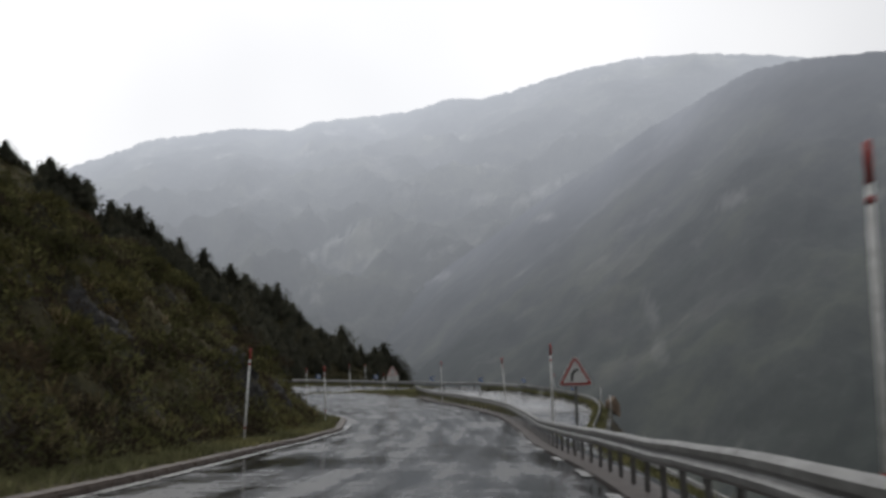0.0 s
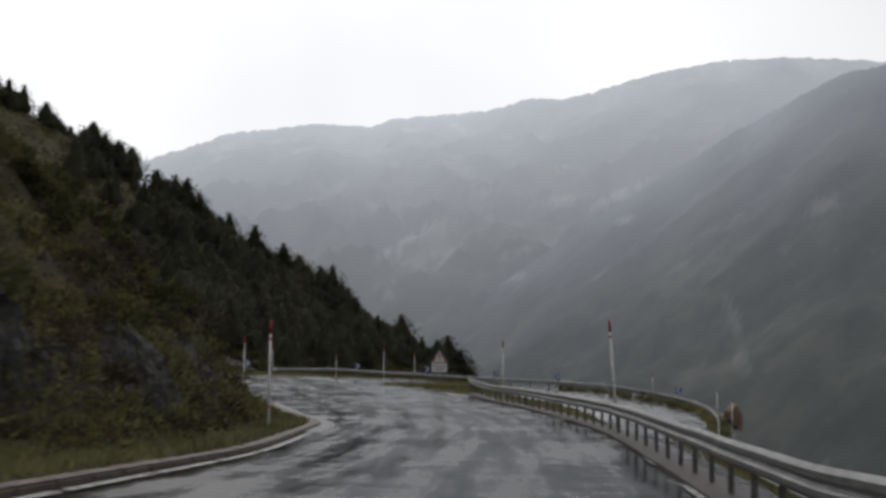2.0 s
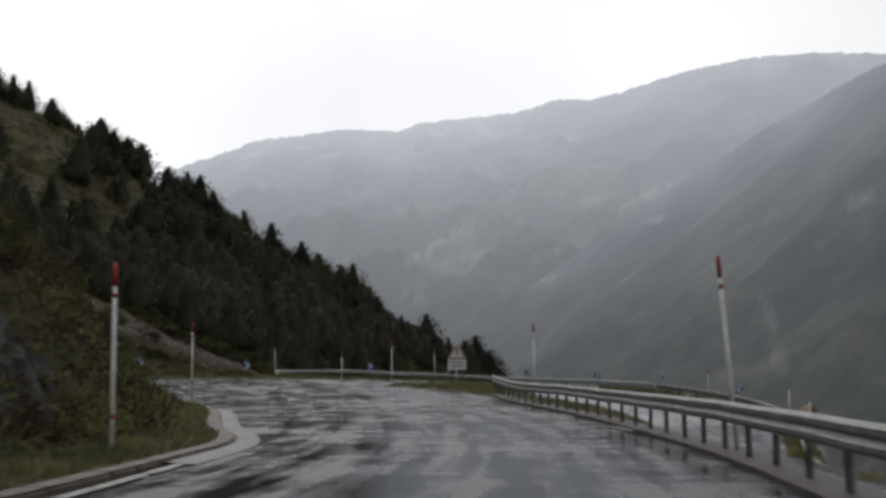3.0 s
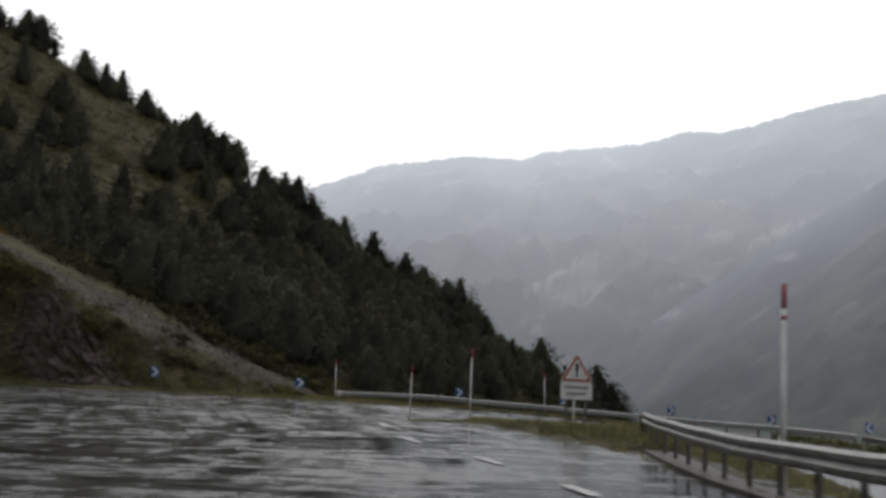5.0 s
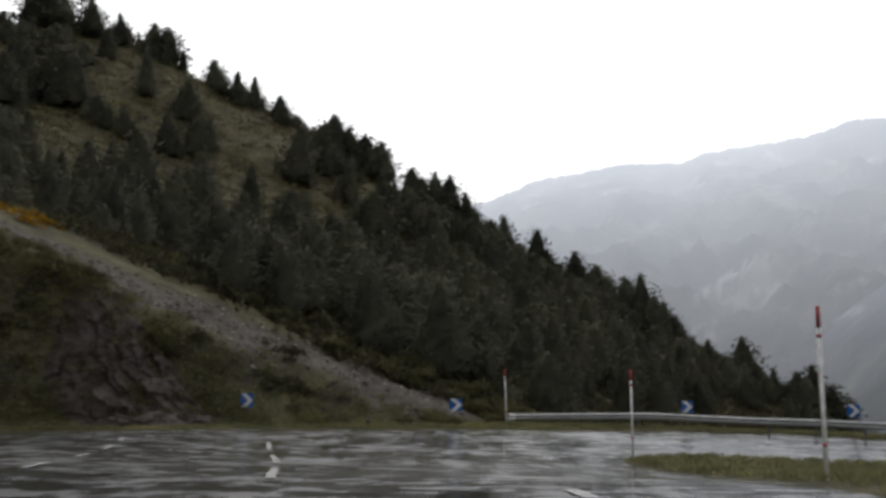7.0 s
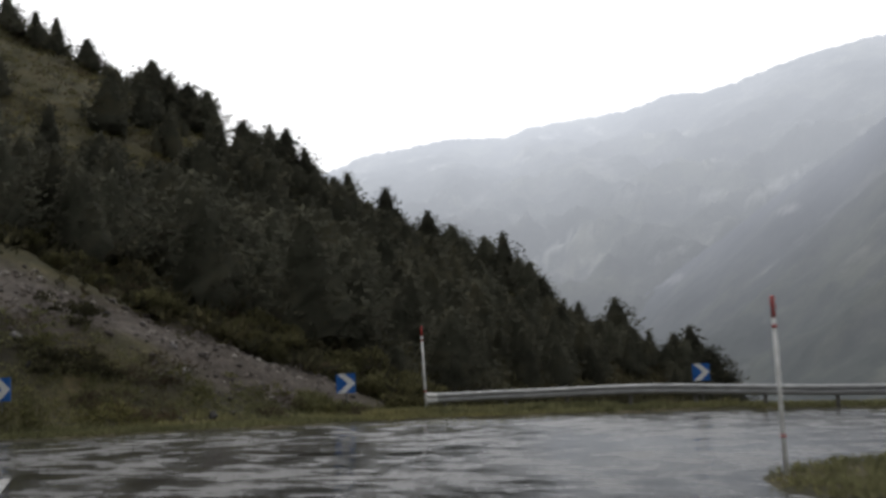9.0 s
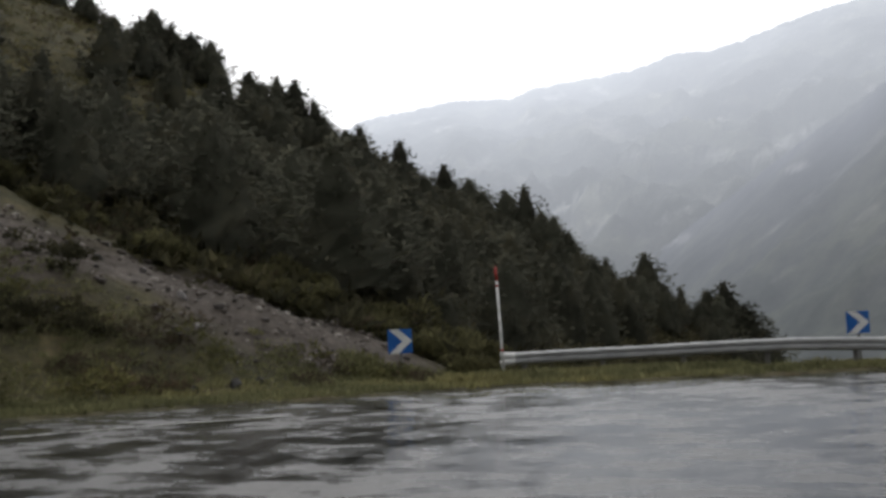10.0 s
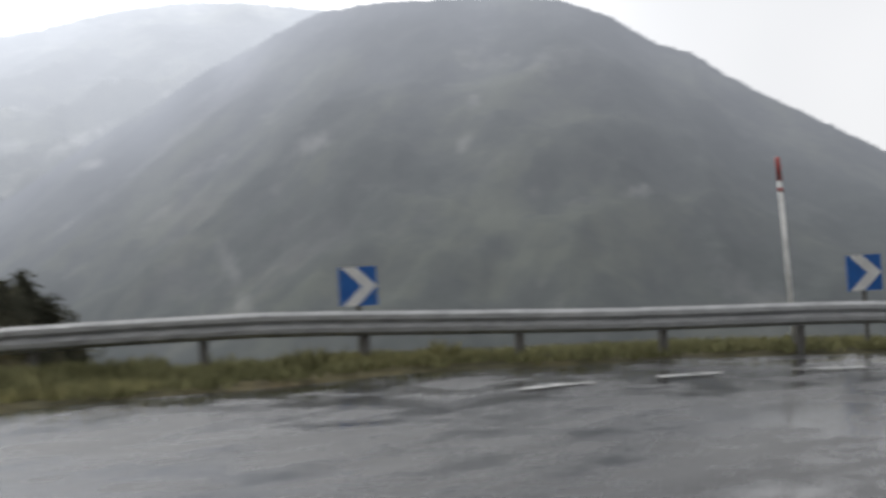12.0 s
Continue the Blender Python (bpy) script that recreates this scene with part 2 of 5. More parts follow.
BROWN_ROCK = simple("brown_schist", [(0.3, (0.022, 0.017, 0.015)), (0.5, (0.044, 0.036, 0.031)), (0.72, (0.09, 0.068, 0.06))], 1.6, 0.75, bump=0.8, stretch=(1, 1, 2), spec=0.15)
ROCK = simple("grey_schist", [(0.3, (0.07, 0.065, 0.06)), (0.5, (0.15, 0.14, 0.135)), (0.72, (0.27, 0.255, 0.245))], 3, 0.55, bump=0.6)


def loose_stone():
    """Broken stones, each of its own grey or brown."""
    m, n, l, b = material("loose_stone")
    g = n.new("ShaderNodeNewGeometry")
    r = n.new("ShaderNodeValToRGB")
    r.color_ramp.elements[0].color, r.color_ramp.elements[1].color = (0.03, 0.025, 0.021, 1), (0.33, 0.31, 0.28, 1)
    r.color_ramp.elements.new(0.6).color = (0.085, 0.073, 0.064, 1)
    r.color_ramp.elements.new(0.9).color = (0.145, 0.125, 0.11, 1)
    l.new(g.outputs["Random Per Island"], r.inputs[0])
    c, v = colour_noise(n, l, 9.0, [(0.3, (0.7, 0.7, 0.7)), (0.7, (1.3, 1.28, 1.25))])
    l.new(mixed(n, l, 1.0, r.outputs[0], c, "MULTIPLY"), b.inputs["Base Color"])
    b.inputs["Roughness"].default_value, b.inputs["Specular IOR Level"].default_value = 0.7, 0.2
    return m


LOOSE_STONE = loose_stone()


def foliage(name, dark, light):
    m, n, l, b = material(name)
    g = n.new("ShaderNodeNewGeometry")
    r = n.new("ShaderNodeValToRGB")
    r.color_ramp.elements[0].color, r.color_ramp.elements[1].color = (*dark, 1), (*light, 1)
    l.new(g.outputs["Random Per Island"], r.inputs[0])
    oi = n.new("ShaderNodeObjectInfo")
    v = n.new("ShaderNodeMapRange")
    v.inputs["To Min"].default_value, v.inputs["To Max"].default_value = 0.72, 1.4
    l.new(oi.outputs["Random"], v.inputs[0])
    tone, tv = colour_noise(n, l, 0.28, [(0.32, (0.62, 0.64, 0.62)), (0.5, (1.0, 1.0, 1.0)), (0.68, (1.45, 1.35, 1.2))], detail=5)
    l.new(mixed(n, l, 1.0, mixed(n, l, 1.0, r.outputs[0], v.outputs[0], "MULTIPLY"), tone, "MULTIPLY"), b.inputs["Base Color"])
    b.inputs["Roughness"].default_value = 0.9
    b.inputs["Specular IOR Level"].default_value = 0.05
    # thin leaves let about half of the light through
    thin = n.new("ShaderNodeBsdfTranslucent")
    l.new(b.inputs["Base Color"].links[0].from_socket, thin.inputs["Color"])
    half = n.new("ShaderNodeMixShader")
    half.inputs[0].default_value = 0.58
    l.new(b.outputs[0], half.inputs[1])
    l.new(thin.outputs[0], half.inputs[2])
    l.new(half.outputs[0], n["Material Output"].inputs["Surface"])
    return m


NEEDLES = foliage("pine_needles", (0.086, 0.087, 0.067), (0.098, 0.098, 0.073))
SHRUB = foliage("broom_leaves", (0.085, 0.085, 0.04), (0.125, 0.12, 0.052))
BROOM = foliage("bush_leaves", (0.072, 0.071, 0.036), (0.132, 0.122, 0.06))
UNDERWOOD = foliage("underwood_leaves", (0.030, 0.030, 0.019), (0.062, 0.058, 0.034))
HEATHER = foliage("heather_leaves", (0.06, 0.049, 0.034), (0.088, 0.07, 0.047))
GRASS = foliage("grass_blades", (0.1, 0.102, 0.052), (0.175, 0.17, 0.088))
DEAD_GRASS = foliage("dry_grass_blades", (0.10, 0.085, 0.05), (0.19, 0.16, 0.095))
GORSE = foliage("yellow_gorse", (0.13, 0.075, 0.012), (0.35, 0.2, 0.02))


# ---- the lie of the land ----
def smooth(a, b, v):
    t = np.clip((v - a) / (b - a), 0, 1)
    return t * t * (3 - 2 * t)


def road_z(x, y):
    """Height of the carriageway: a falling main leg, a banked hairpin, and a lower leg that falls away behind the rail."""
    x, y = np.asarray(x, float), np.asarray(y, float)
    p = np.interp(y, [-130, -81, -68, -55, -46, -35, -23, -11, 0, 11, 40], [4.0, 2.05, 1.4, 0.8, 0.38, 0.1, -0.08, -0.17, -0.25, -0.15, -0.15])
    xc = np.interp(y, [-100, -81, -61, -46, -23], [-11, -5.3, -0.6, 2.6, 6.1])
    p = p - 0.05 * np.clip(x - xc, -9, 9) * (1 - smooth(-48, -26, y))
    r = np.hypot(x - 12, y - 40)
    cone = -1.15 + 0.055 * np.minimum(r, 24) - 0.03 * np.clip(x - 8, 0, 8)
    main = p + (cone - p) * smooth(5, 28, y)
    low = np.interp(y, [-130, -70, -30, 0, 15, 28, 38, 45, 55], [-5.5, -4.6, -4.3, -3.9, -3.5, -2.9, -1.9, -1.2, -0.75])
    d0 = np.interp(y, [-130, -100, -80, -60, -30, 0, 20, 40, 60], [-17, -8, -2, 3, 9.8, 12.2, 13, 13.5, 13.5])
    return main + (low - main) * smooth(0, 1, (x - d0) / np.interp(y, [-20, 8, 22, 38], [3.0, 4.0, 7.0, 9.0]))


LEFT = [(-26, -130), (-15.5, -98), (-9.9, -78), (-6.95, -66), (-5.3, -58.6), (-3.9, -51.8), (-1.85, -43), (0.2, -33.5), (1.15, -26.5), (1.8, -22.6), (1.7, -20),
        (1.1, -16.5), (0.5, -9), (0, -4.5), (-1, 0), (-2.8, 5.5), (-6.1, 11), (-14, 18), (-30, 25), (-70, 32)]
FAR = [(-70, 50), (-30, 44), (-17, 46), (-12, 47.8), (-8.6, 50), (-6, 52.3), (-2.4, 54.3), (0, 55.4), (4, 56.2), (8, 56.6), (12.6, 56), (15.6, 54.6), (21, 51.9), (26, 48.3),
       (29.5, 44), (32.8, 38), (34, 32), (32.4, 26), (28.5, 16), (24.5, 6), (22, -5), (19.5, -20), (17, -35), (12, -55), (5, -80), (-9, -130)]
INNER = [(-15, -130), (-1, -82), (6, -57), (11.4, -36), (13.8, -20), (15.8, -5), (18.2, 5), (21.6, 14), (24.6, 24), (25, 31), (23.8, 37), (20, 42), (14, 44.6), (9, 45.1), (6.6, 44.3), (5.3, 42.6), (5.1, 40.6), (6.2, 36),
         (7.2, 30), (7.5, 24), (7.7, 19), (8.6, 15), (9.8, 11.5), (10.5, 8), (10.8, 2), (10.7, -4), (10.4, -12), (10, -18.6), (9.3, -25), (8.2, -31), (6.3, -40.6),
         (3.7, -52), (1.4, -62), (-3, -78), (-8, -93), (-19, -130)]
RING = np.array(LEFT + FAR + INNER, float)
N_LEFT, N_FAR = len(LEFT), len(FAR)


def edge_distance(x, y):
    """Signed distance to the carriageway's edge (inside negative), the nearest edge's number and the nearest place on it."""
    best = np.full(x.shape, 1e18)
    seg, qx, qy = np.zeros(x.shape, int), np.zeros(x.shape), np.zeros(x.shape)
    inside = np.zeros(x.shape, bool)
    for i in range(len(RING)):
        (ax, ay), (bx, by) = RING[i], RING[(i + 1) % len(RING)]
        dx, dy = bx - ax, by - ay
        u = np.clip(((x - ax) * dx + (y - ay) * dy) / (dx * dx + dy * dy), 0, 1)
        px, py = ax + u * dx, ay + u * dy
        d = (x - px) ** 2 + (y - py) ** 2
        nearer = d < best
        best, seg, qx, qy = np.where(nearer, d, best), np.where(nearer, i, seg), np.where(nearer, px, qx), np.where(nearer, py, qy)
        if ay != by:
            cross = ((ay > y) != (by > y)) & (x < (bx - ax) * (y - ay) / (by - ay) + ax)
            inside ^= cross
    d = np.sqrt(best)
    return np.where(inside, -d, d), seg, qx, qy


def lumps(x, y, size, seed=0):
    """Cheap smooth noise, about -1 to 1."""
    s = np.zeros(x.shape)
    for k in range(5):
        a = seed * 1.7 + k * 2.4
        f = (1.0 + 0.63 * k) / size
        s += np.sin(f * (x * math.cos(a) + y * math.sin(a)) * 6.28 + a * 3.1 + 1.3 * np.sin(f * 2.1 * (y * math.cos(a) - x * math.sin(a)) + a)) / (1 + 0.5 * k)
    return s / 2.2


def hill_z(x, y):
    """The wooded spur beyond the bend: it climbs to the left and runs out to the right."""
    x0 = np.interp(y, [40, 62, 100, 140, 172, 201, 228, 260, 330, 600], [-8, -1.5, 6, 18, 31.5, 33.5, 31, 14, -60, -400])
    slope = np.interp(y, [55, 70, 120, 160, 195], [0.46, 0.45, 0.46, 0.57, 0.69])
    d = x0 - x
    up = np.where(d < 82, d, 82 + np.where(d < 112, 0.8 * (d - 82), 24 + 0.35 * (d - 112)))
    cut = (0.45 * smooth(4, 10, d) * (1 - smooth(10, 15, d)) - 1.4 * smooth(13, 28, d)) * (1 - smooth(66, 84, y))
    sag = 3.0 * smooth(12, 40, d) + (1.6 * smooth(5, 13, d) * (1 - smooth(16, 30, d)) + 3.4 * smooth(36, 74, d)) * smooth(120, 160, y)
    return np.maximum(slope * up - cut - sag, -240)


def land_z(x, y):
    sd, seg, qx, qy = edge_distance(x, y)
    base = np.where(sd < 0, road_z(x, y), road_z(qx, qy))
    out = np.maximum(sd, 0)
    verge = base + np.clip(sd * 0.25, -0.3, 0.05)
    # the steep bank on the left of the main leg
    s = np.maximum(out - 1.1, 0)
    bank = verge + 0.05 * np.minimum(out, 1.5) + np.where(s < 7, 0.92 * s, 6.44 + 0.56 * (s - 7)) * smooth(0, 3.0, s + 0.6)
    bank += (lumps(x, y, 5.5, 3) * 0.6 + lumps(x, y, 2.1, 5) * 0.3) * smooth(1.0, 4.0, out)
    # cattle-step terraces of heather
    bank += 0.5 * np.sin(out * 2.6 + 2.2 * lumps(x, y, 11, 6)) * smooth(3.0, 6.0, out)
    # beyond the bend: verge, cut slope and wooded spur on the left; on the right the ground drops into the valley
    hz = hill_z(x, y)
    far = np.maximum(verge, verge + (hz - verge) * smooth(2.0, 9.0, out)) * (hz > verge) + np.where(hz > verge, 0, verge - 0.75 * np.maximum(out - 2.2, 0) * smooth(2.2, 8, out))
    far = np.where((hz <= verge) & (out > 2), np.maximum(far, np.minimum(hz, verge)), far)
    far += (lumps(x, y, 9, 7) * 0.5 + lumps(x, y, 3.2, 8) * 0.25) * smooth(3.0, 9.0, out) * (0.35 + 0.65 * smooth(64, 76, y))
    # between the legs: grass island and embankment follow the fall of the road
    mid = np.where(sd > 0, road_z(x, y) + np.where(y > 8, np.clip(sd * 0.22, 0, 0.10), -0.10 * smooth(0, 0.4, sd)), verge)
    first = seg < N_LEFT - 1
    last = seg >= N_LEFT + N_FAR - 1
    z = np.where(first, bank, np.where(last, mid, far))
    valley = (seg >= N_LEFT + 13) & (seg < N_LEFT + N_FAR - 1)
    z = np.where(valley, np.maximum(verge - 1.25 * np.maximum(out - 1.2, 0), -240) + lumps(x, y, 12, 4) * 0.6 * smooth(3, 12, out), z)
    return z, sd, seg


def steps(*pieces):
    """Grid lines: pieces of (from, to, step)."""
    v = []
    for a, b, s in pieces:
        v += list(np.linspace(a, b, max(1, round((b - a) / s)), endpoint=False))
    return np.array(v + [pieces[-1][1]])


def sheet(name, xs, ys, z, keep=None):
    """A height field as one mesh. keep: which of its faces stay."""
    nx, ny = len(xs), len(ys)
    X, Y = np.meshgrid(xs, ys)
    co = np.stack([X.ravel(), Y.ravel(), z.ravel()], 1)
    i = (np.arange(ny - 1)[:, None] * nx + np.arange(nx - 1)[None, :])
    faces = np.stack([i, i + 1, i + 1 + nx, i + nx], -1).reshape(-1, 4)
    if keep is not None:
        faces = faces[keep[:-1, :-1].ravel()]
    me = bpy.data.meshes.new(name)
    me.from_pydata(co.tolist(), [], faces.tolist())
    me.polygons.foreach_set("use_smooth", [True] * len(me.polygons))
    return me


gx = steps((-4600, -1000, 600), (-1000, -260, 60), (-260, -110, 8), (-110, -34, 2.0), (-34, 44, 0.55), (44, 120, 3.0), (120, 400, 20), (400, 1000, 80), (1000, 4600, 600))
gy = steps((-4600, -1000, 600), (-1000, -300, 60), (-300, -125, 10), (-125, -100, 1.5), (-100, 78, 0.55), (78, 270, 2.2), (270, 400, 10), (400, 1000, 60), (1000, 4600, 600))
GX, GY = np.meshgrid(gx, gy)
GZ, GSD, GSEG = land_z(GX, GY)
GZ = np.where(np.hypot(GX, GY) > 900, -240, GZ)
ground = new("ground", sheet("ground", gx, gy, GZ))
ground.data.materials.append(GROUND)
tagged(ground, "rain-soaked grassy mountainside with heather, rock and scree", "ground", kind="structure")
# bare rock where the bank and the cut slope are steep
steep = np.hypot(np.gradient(GZ, gx, axis=1), np.gradient(GZ, gy, axis=0))
wander = lumps(GX, GY, 8, 2)
scree = smooth(4.6, 5.8, GSD + 1.3 * wander - 0.42 * np.clip(-GX - 5, 0, 9)) * (1 - smooth(12, 15, GSD)) * (GY > 44) * (1 - smooth(-2.8, -0.6, GX)) * (GX > -60) * (GSEG >= N_LEFT) * (GSEG < N_LEFT + 12)
rock = np.clip(smooth(0.0, 0.6, lumps(GX, GY, 5, 9) + 0.35 - 0.06 * np.maximum(GSD, 0)) * smooth(0.6, 1.1, steep) * (GSD < 14) * (GSD > 0.8) * 0.85, 0, 1)
ground.data.attributes.new("rock", "FLOAT", "POINT").data.foreach_set("value", rock.ravel().astype(np.float32))
ground.data.attributes.new("scree", "FLOAT", "POINT").data.foreach_set("value", scree.ravel().astype(np.float32))

rx, ry = steps((-72, -20, 1.5), (-20, 36, 0.7)), steps((-131, -90, 1.4), (-90, 58, 0.7))
RX, RY = np.meshgrid(rx, ry)
RSD = edge_distance(RX, RY)[0]
ripple = lumps(RX, RY, 9, 1) * 0.012
road = new("road", sheet("road", rx, ry, road_z(RX, RY) + ripple, keep=RSD < 1.6))
lat = np.full(RX.shape, 1e9)
for (ax, ay), (bx, by) in zip(INNER[4:], INNER[5:]):
    u = np.clip(((RX - ax) * (bx - ax) + (RY - ay) * (by - ay)) / ((bx - ax) ** 2 + (by - ay) ** 2), 0, 1)
    lat = np.minimum(lat, np.hypot(RX - ax - u * (bx - ax), RY - ay - u * (by - ay)))
road.data.attributes.new("lat", "FLOAT", "POINT").data.foreach_set("value", lat.ravel().astype(np.float32))
road.data.attributes.new("wide", "FLOAT", "POINT").data.foreach_set("value", (0.4 + 0.36 * smooth(-30, -8, RY)).ravel().astype(np.float32))
road.data.materials.append(ASPHALT)
tagged(road, "wet patched asphalt mountain road with puddles reflecting the sky", "road", kind="structure")


# ---- far mountains ----
def fractal(x, y, size, seed):
    """Ridged noise of several sizes, 0 to 1."""
    v, amp, total = np.zeros(x.shape), 1.0, 0.0
    for k in range(5):
        v += amp * (1 - np.abs(lumps(x, y, size / 2 ** k, seed + k)))
        total += amp
        amp *= 0.5
    return v / total


def mountain(name, az, elev, near_r, far_az, far_r, floor, mat, label, rough, cloud=((0,), (0.0,)), bare=()):
    """A slope that rises from near_r to its crest; az and elev give the crest's line in degrees, far_az and far_r its
    distance.
    cloud: azimuths, and how much haze glow is painted on the crest there, negative for less. bare: pale slides as
    azimuth, elevation, width, height, lean, strength."""
    a = np.linspace(az[0], az[-1], 640)
    crest, top_r = np.interp(a, az, elev), np.interp(a, far_az, far_r)
    top = top_r * np.tan(np.radians(crest))
    nu = 110
    verts = []
    for k in range(nu + 4):
        u = min(k / (nu - 1), 1.0)
        over = max(0, k - nu + 1)
        r = near_r + (top_r - near_r) * u + over * 120
        x, y = r * np.sin(np.radians(a)), r * np.cos(np.radians(a))
        z = floor + (top - floor) * (0.3 * u + 0.7 * u ** 1.2) - over * 60
        z = z + rough * (fractal(x, y, 620, 3) - 0.6) * 2 * math.sin(math.pi * min(u, 1.0)) ** 0.8
        z = z + top_r * 0.0011 * (lumps(a * 40, a * 0, 26, 1) + 0.6 * lumps(a * 40, a * 0, 9, 2)) * smooth(0.9, 1.0, u)
        verts.append(np.stack([x, y, z], 1))
    co = np.concatenate(verts)
    n = len(a)
    i = np.arange(nu + 3)[:, None] * n + np.arange(n - 1)[None, :]
    faces = np.stack([i, i + n, i + n + 1, i + 1], -1).reshape(-1, 4)
    me = bpy.data.meshes.new(name)
    me.from_pydata(co.tolist(), [], faces.tolist())
    me.polygons.foreach_set("use_smooth", [True] * len(me.polygons))
    # painted crest haze: scales the slope's glow up, or down where negative
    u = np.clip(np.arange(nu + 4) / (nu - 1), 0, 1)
    mist_glow = smooth(0.5, 1.02, u)[:, None] ** 1.3 * np.interp(a, *cloud)[None, :] * (1 + 0.25 * lumps(a[None, :] * 10 + 60 * u[:, None], 260 * u[:, None] - a[None, :] * 4, 120, 3))
    me.attributes.new("mist_glow", "FLOAT", "POINT").data.foreach_set("value", mist_glow.ravel().astype(np.float32))
    # bare slides and gullies
    va, ve = np.degrees(np.arctan2(co[:, 0], co[:, 1])), np.degrees(np.arctan2(co[:, 2], np.hypot(co[:, 0], co[:, 1])))
    slide = np.zeros(len(co))
    ragged = 0.5 * lumps(va * 10, ve * 10, 9, 5) + 0.35 * lumps(va * 10, ve * 10, 4, 8)
    for ca, ce, w, h, lean, strength in bare:
        d = ((va - ca - lean * (ve - ce)) / w) ** 2 + ((ve - ce) / h) ** 2
        slide = np.maximum(slide, strength * np.clip(1.15 - d + ragged, 0, 1) * (d < 2.2))
    me.attributes.new("slide", "FLOAT", "POINT").data.foreach_set("value", slide.astype(np.float32))
    me.materials.append(mat)
    return tagged(new(name, me), label, "mountain", kind="structure")


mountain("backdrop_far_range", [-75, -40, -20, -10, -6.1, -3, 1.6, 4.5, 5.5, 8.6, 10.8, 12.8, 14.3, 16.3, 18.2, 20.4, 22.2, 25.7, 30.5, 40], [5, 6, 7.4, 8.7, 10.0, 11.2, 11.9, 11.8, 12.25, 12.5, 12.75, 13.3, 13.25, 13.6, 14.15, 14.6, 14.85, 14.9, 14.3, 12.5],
         1000, [-75, 40], [2900, 2900], -240, FAR_MOUNTAIN, "pale far mountain range, rain haze painted in as glow", 70, ((8, 18, 26), (0.07, -0.13, -0.22)),
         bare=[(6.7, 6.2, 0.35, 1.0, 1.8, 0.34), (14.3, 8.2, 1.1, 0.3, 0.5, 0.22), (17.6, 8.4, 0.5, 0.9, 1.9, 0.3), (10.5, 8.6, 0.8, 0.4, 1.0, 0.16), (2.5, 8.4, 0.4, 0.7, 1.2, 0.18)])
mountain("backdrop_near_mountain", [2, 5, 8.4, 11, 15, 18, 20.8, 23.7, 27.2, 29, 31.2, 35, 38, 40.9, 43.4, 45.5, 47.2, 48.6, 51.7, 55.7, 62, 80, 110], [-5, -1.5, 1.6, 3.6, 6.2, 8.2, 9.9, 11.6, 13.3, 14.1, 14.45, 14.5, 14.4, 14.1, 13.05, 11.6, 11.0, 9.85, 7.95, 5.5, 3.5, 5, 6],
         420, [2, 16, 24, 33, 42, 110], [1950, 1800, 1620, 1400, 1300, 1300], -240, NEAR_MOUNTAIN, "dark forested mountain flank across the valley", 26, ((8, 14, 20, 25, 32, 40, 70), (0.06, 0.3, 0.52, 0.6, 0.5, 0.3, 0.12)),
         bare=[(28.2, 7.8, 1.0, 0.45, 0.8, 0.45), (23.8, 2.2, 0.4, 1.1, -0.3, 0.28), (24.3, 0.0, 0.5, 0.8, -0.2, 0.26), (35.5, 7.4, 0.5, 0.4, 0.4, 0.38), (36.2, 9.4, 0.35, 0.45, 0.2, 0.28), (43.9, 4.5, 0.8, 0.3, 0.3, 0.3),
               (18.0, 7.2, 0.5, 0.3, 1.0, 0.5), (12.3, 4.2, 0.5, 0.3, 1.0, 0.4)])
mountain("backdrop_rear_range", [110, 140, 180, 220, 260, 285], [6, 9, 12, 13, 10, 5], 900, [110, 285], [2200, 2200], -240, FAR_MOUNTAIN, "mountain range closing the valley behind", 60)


# ---- helpers for things ----
def part(name, bm, mat, parent=None, label="", flat=True):
    me = bpy.data.meshes.new(name)
    bm.to_mesh(me)
    bm.free()
    me.materials.append(mat)
    if not flat:
        me.polygons.foreach_set("use_smooth", [True] * len(me.polygons))
    ob = new(name, me)
    if parent:
        ob.parent = parent
    return tagged(ob, label) if label else ob


def box(bm, x0, x1, y0, y1, z0, z1, bevel=0.0):
    v = [bm.verts.new(p) for p in ((x0, y0, z0), (x1, y0, z0), (x1, y1, z0), (x0, y1, z0), (x0, y0, z1), (x1, y0, z1), (x1, y1, z1), (x0, y1, z1))]
    f = [bm.faces.new([v[i] for i in q]) for q in ((3, 2, 1, 0), (4, 5, 6, 7), (0, 1, 5, 4), (1, 2, 6, 5), (2, 3, 7, 6), (3, 0, 4, 7))]
    if bevel:
        bmesh.ops.bevel(bm, geom=list({e for q in f for e in q.edges}), offset=bevel, segments=2, affect="EDGES")
    return bm


def tube(bm, places, radii, sides=8, cap=True):
    """A round tapered rod through the places."""
    rings = []
    for i, p in enumerate(places):
        a = Vector(places[min(i + 1, len(places) - 1)]) - Vector(places[max(i - 1, 0)])
        q = a.normalized().to_track_quat("Z", "Y")
        rings.append([bm.verts.new(Vector(p) + q @ Vector((radii[i] * math.cos(k * 2 * math.pi / sides), radii[i] * math.sin(k * 2 * math.pi / sides), 0))) for k in range(sides)])
    for a, b in zip(rings, rings[1:]):
        for k in range(sides):
            bm.faces.new((a[k], a[(k + 1) % sides], b[(k + 1) % sides], b[k]))
    if cap:
        bm.faces.new(rings[0][::-1])
        bm.faces.new(rings[-1])
    return bm


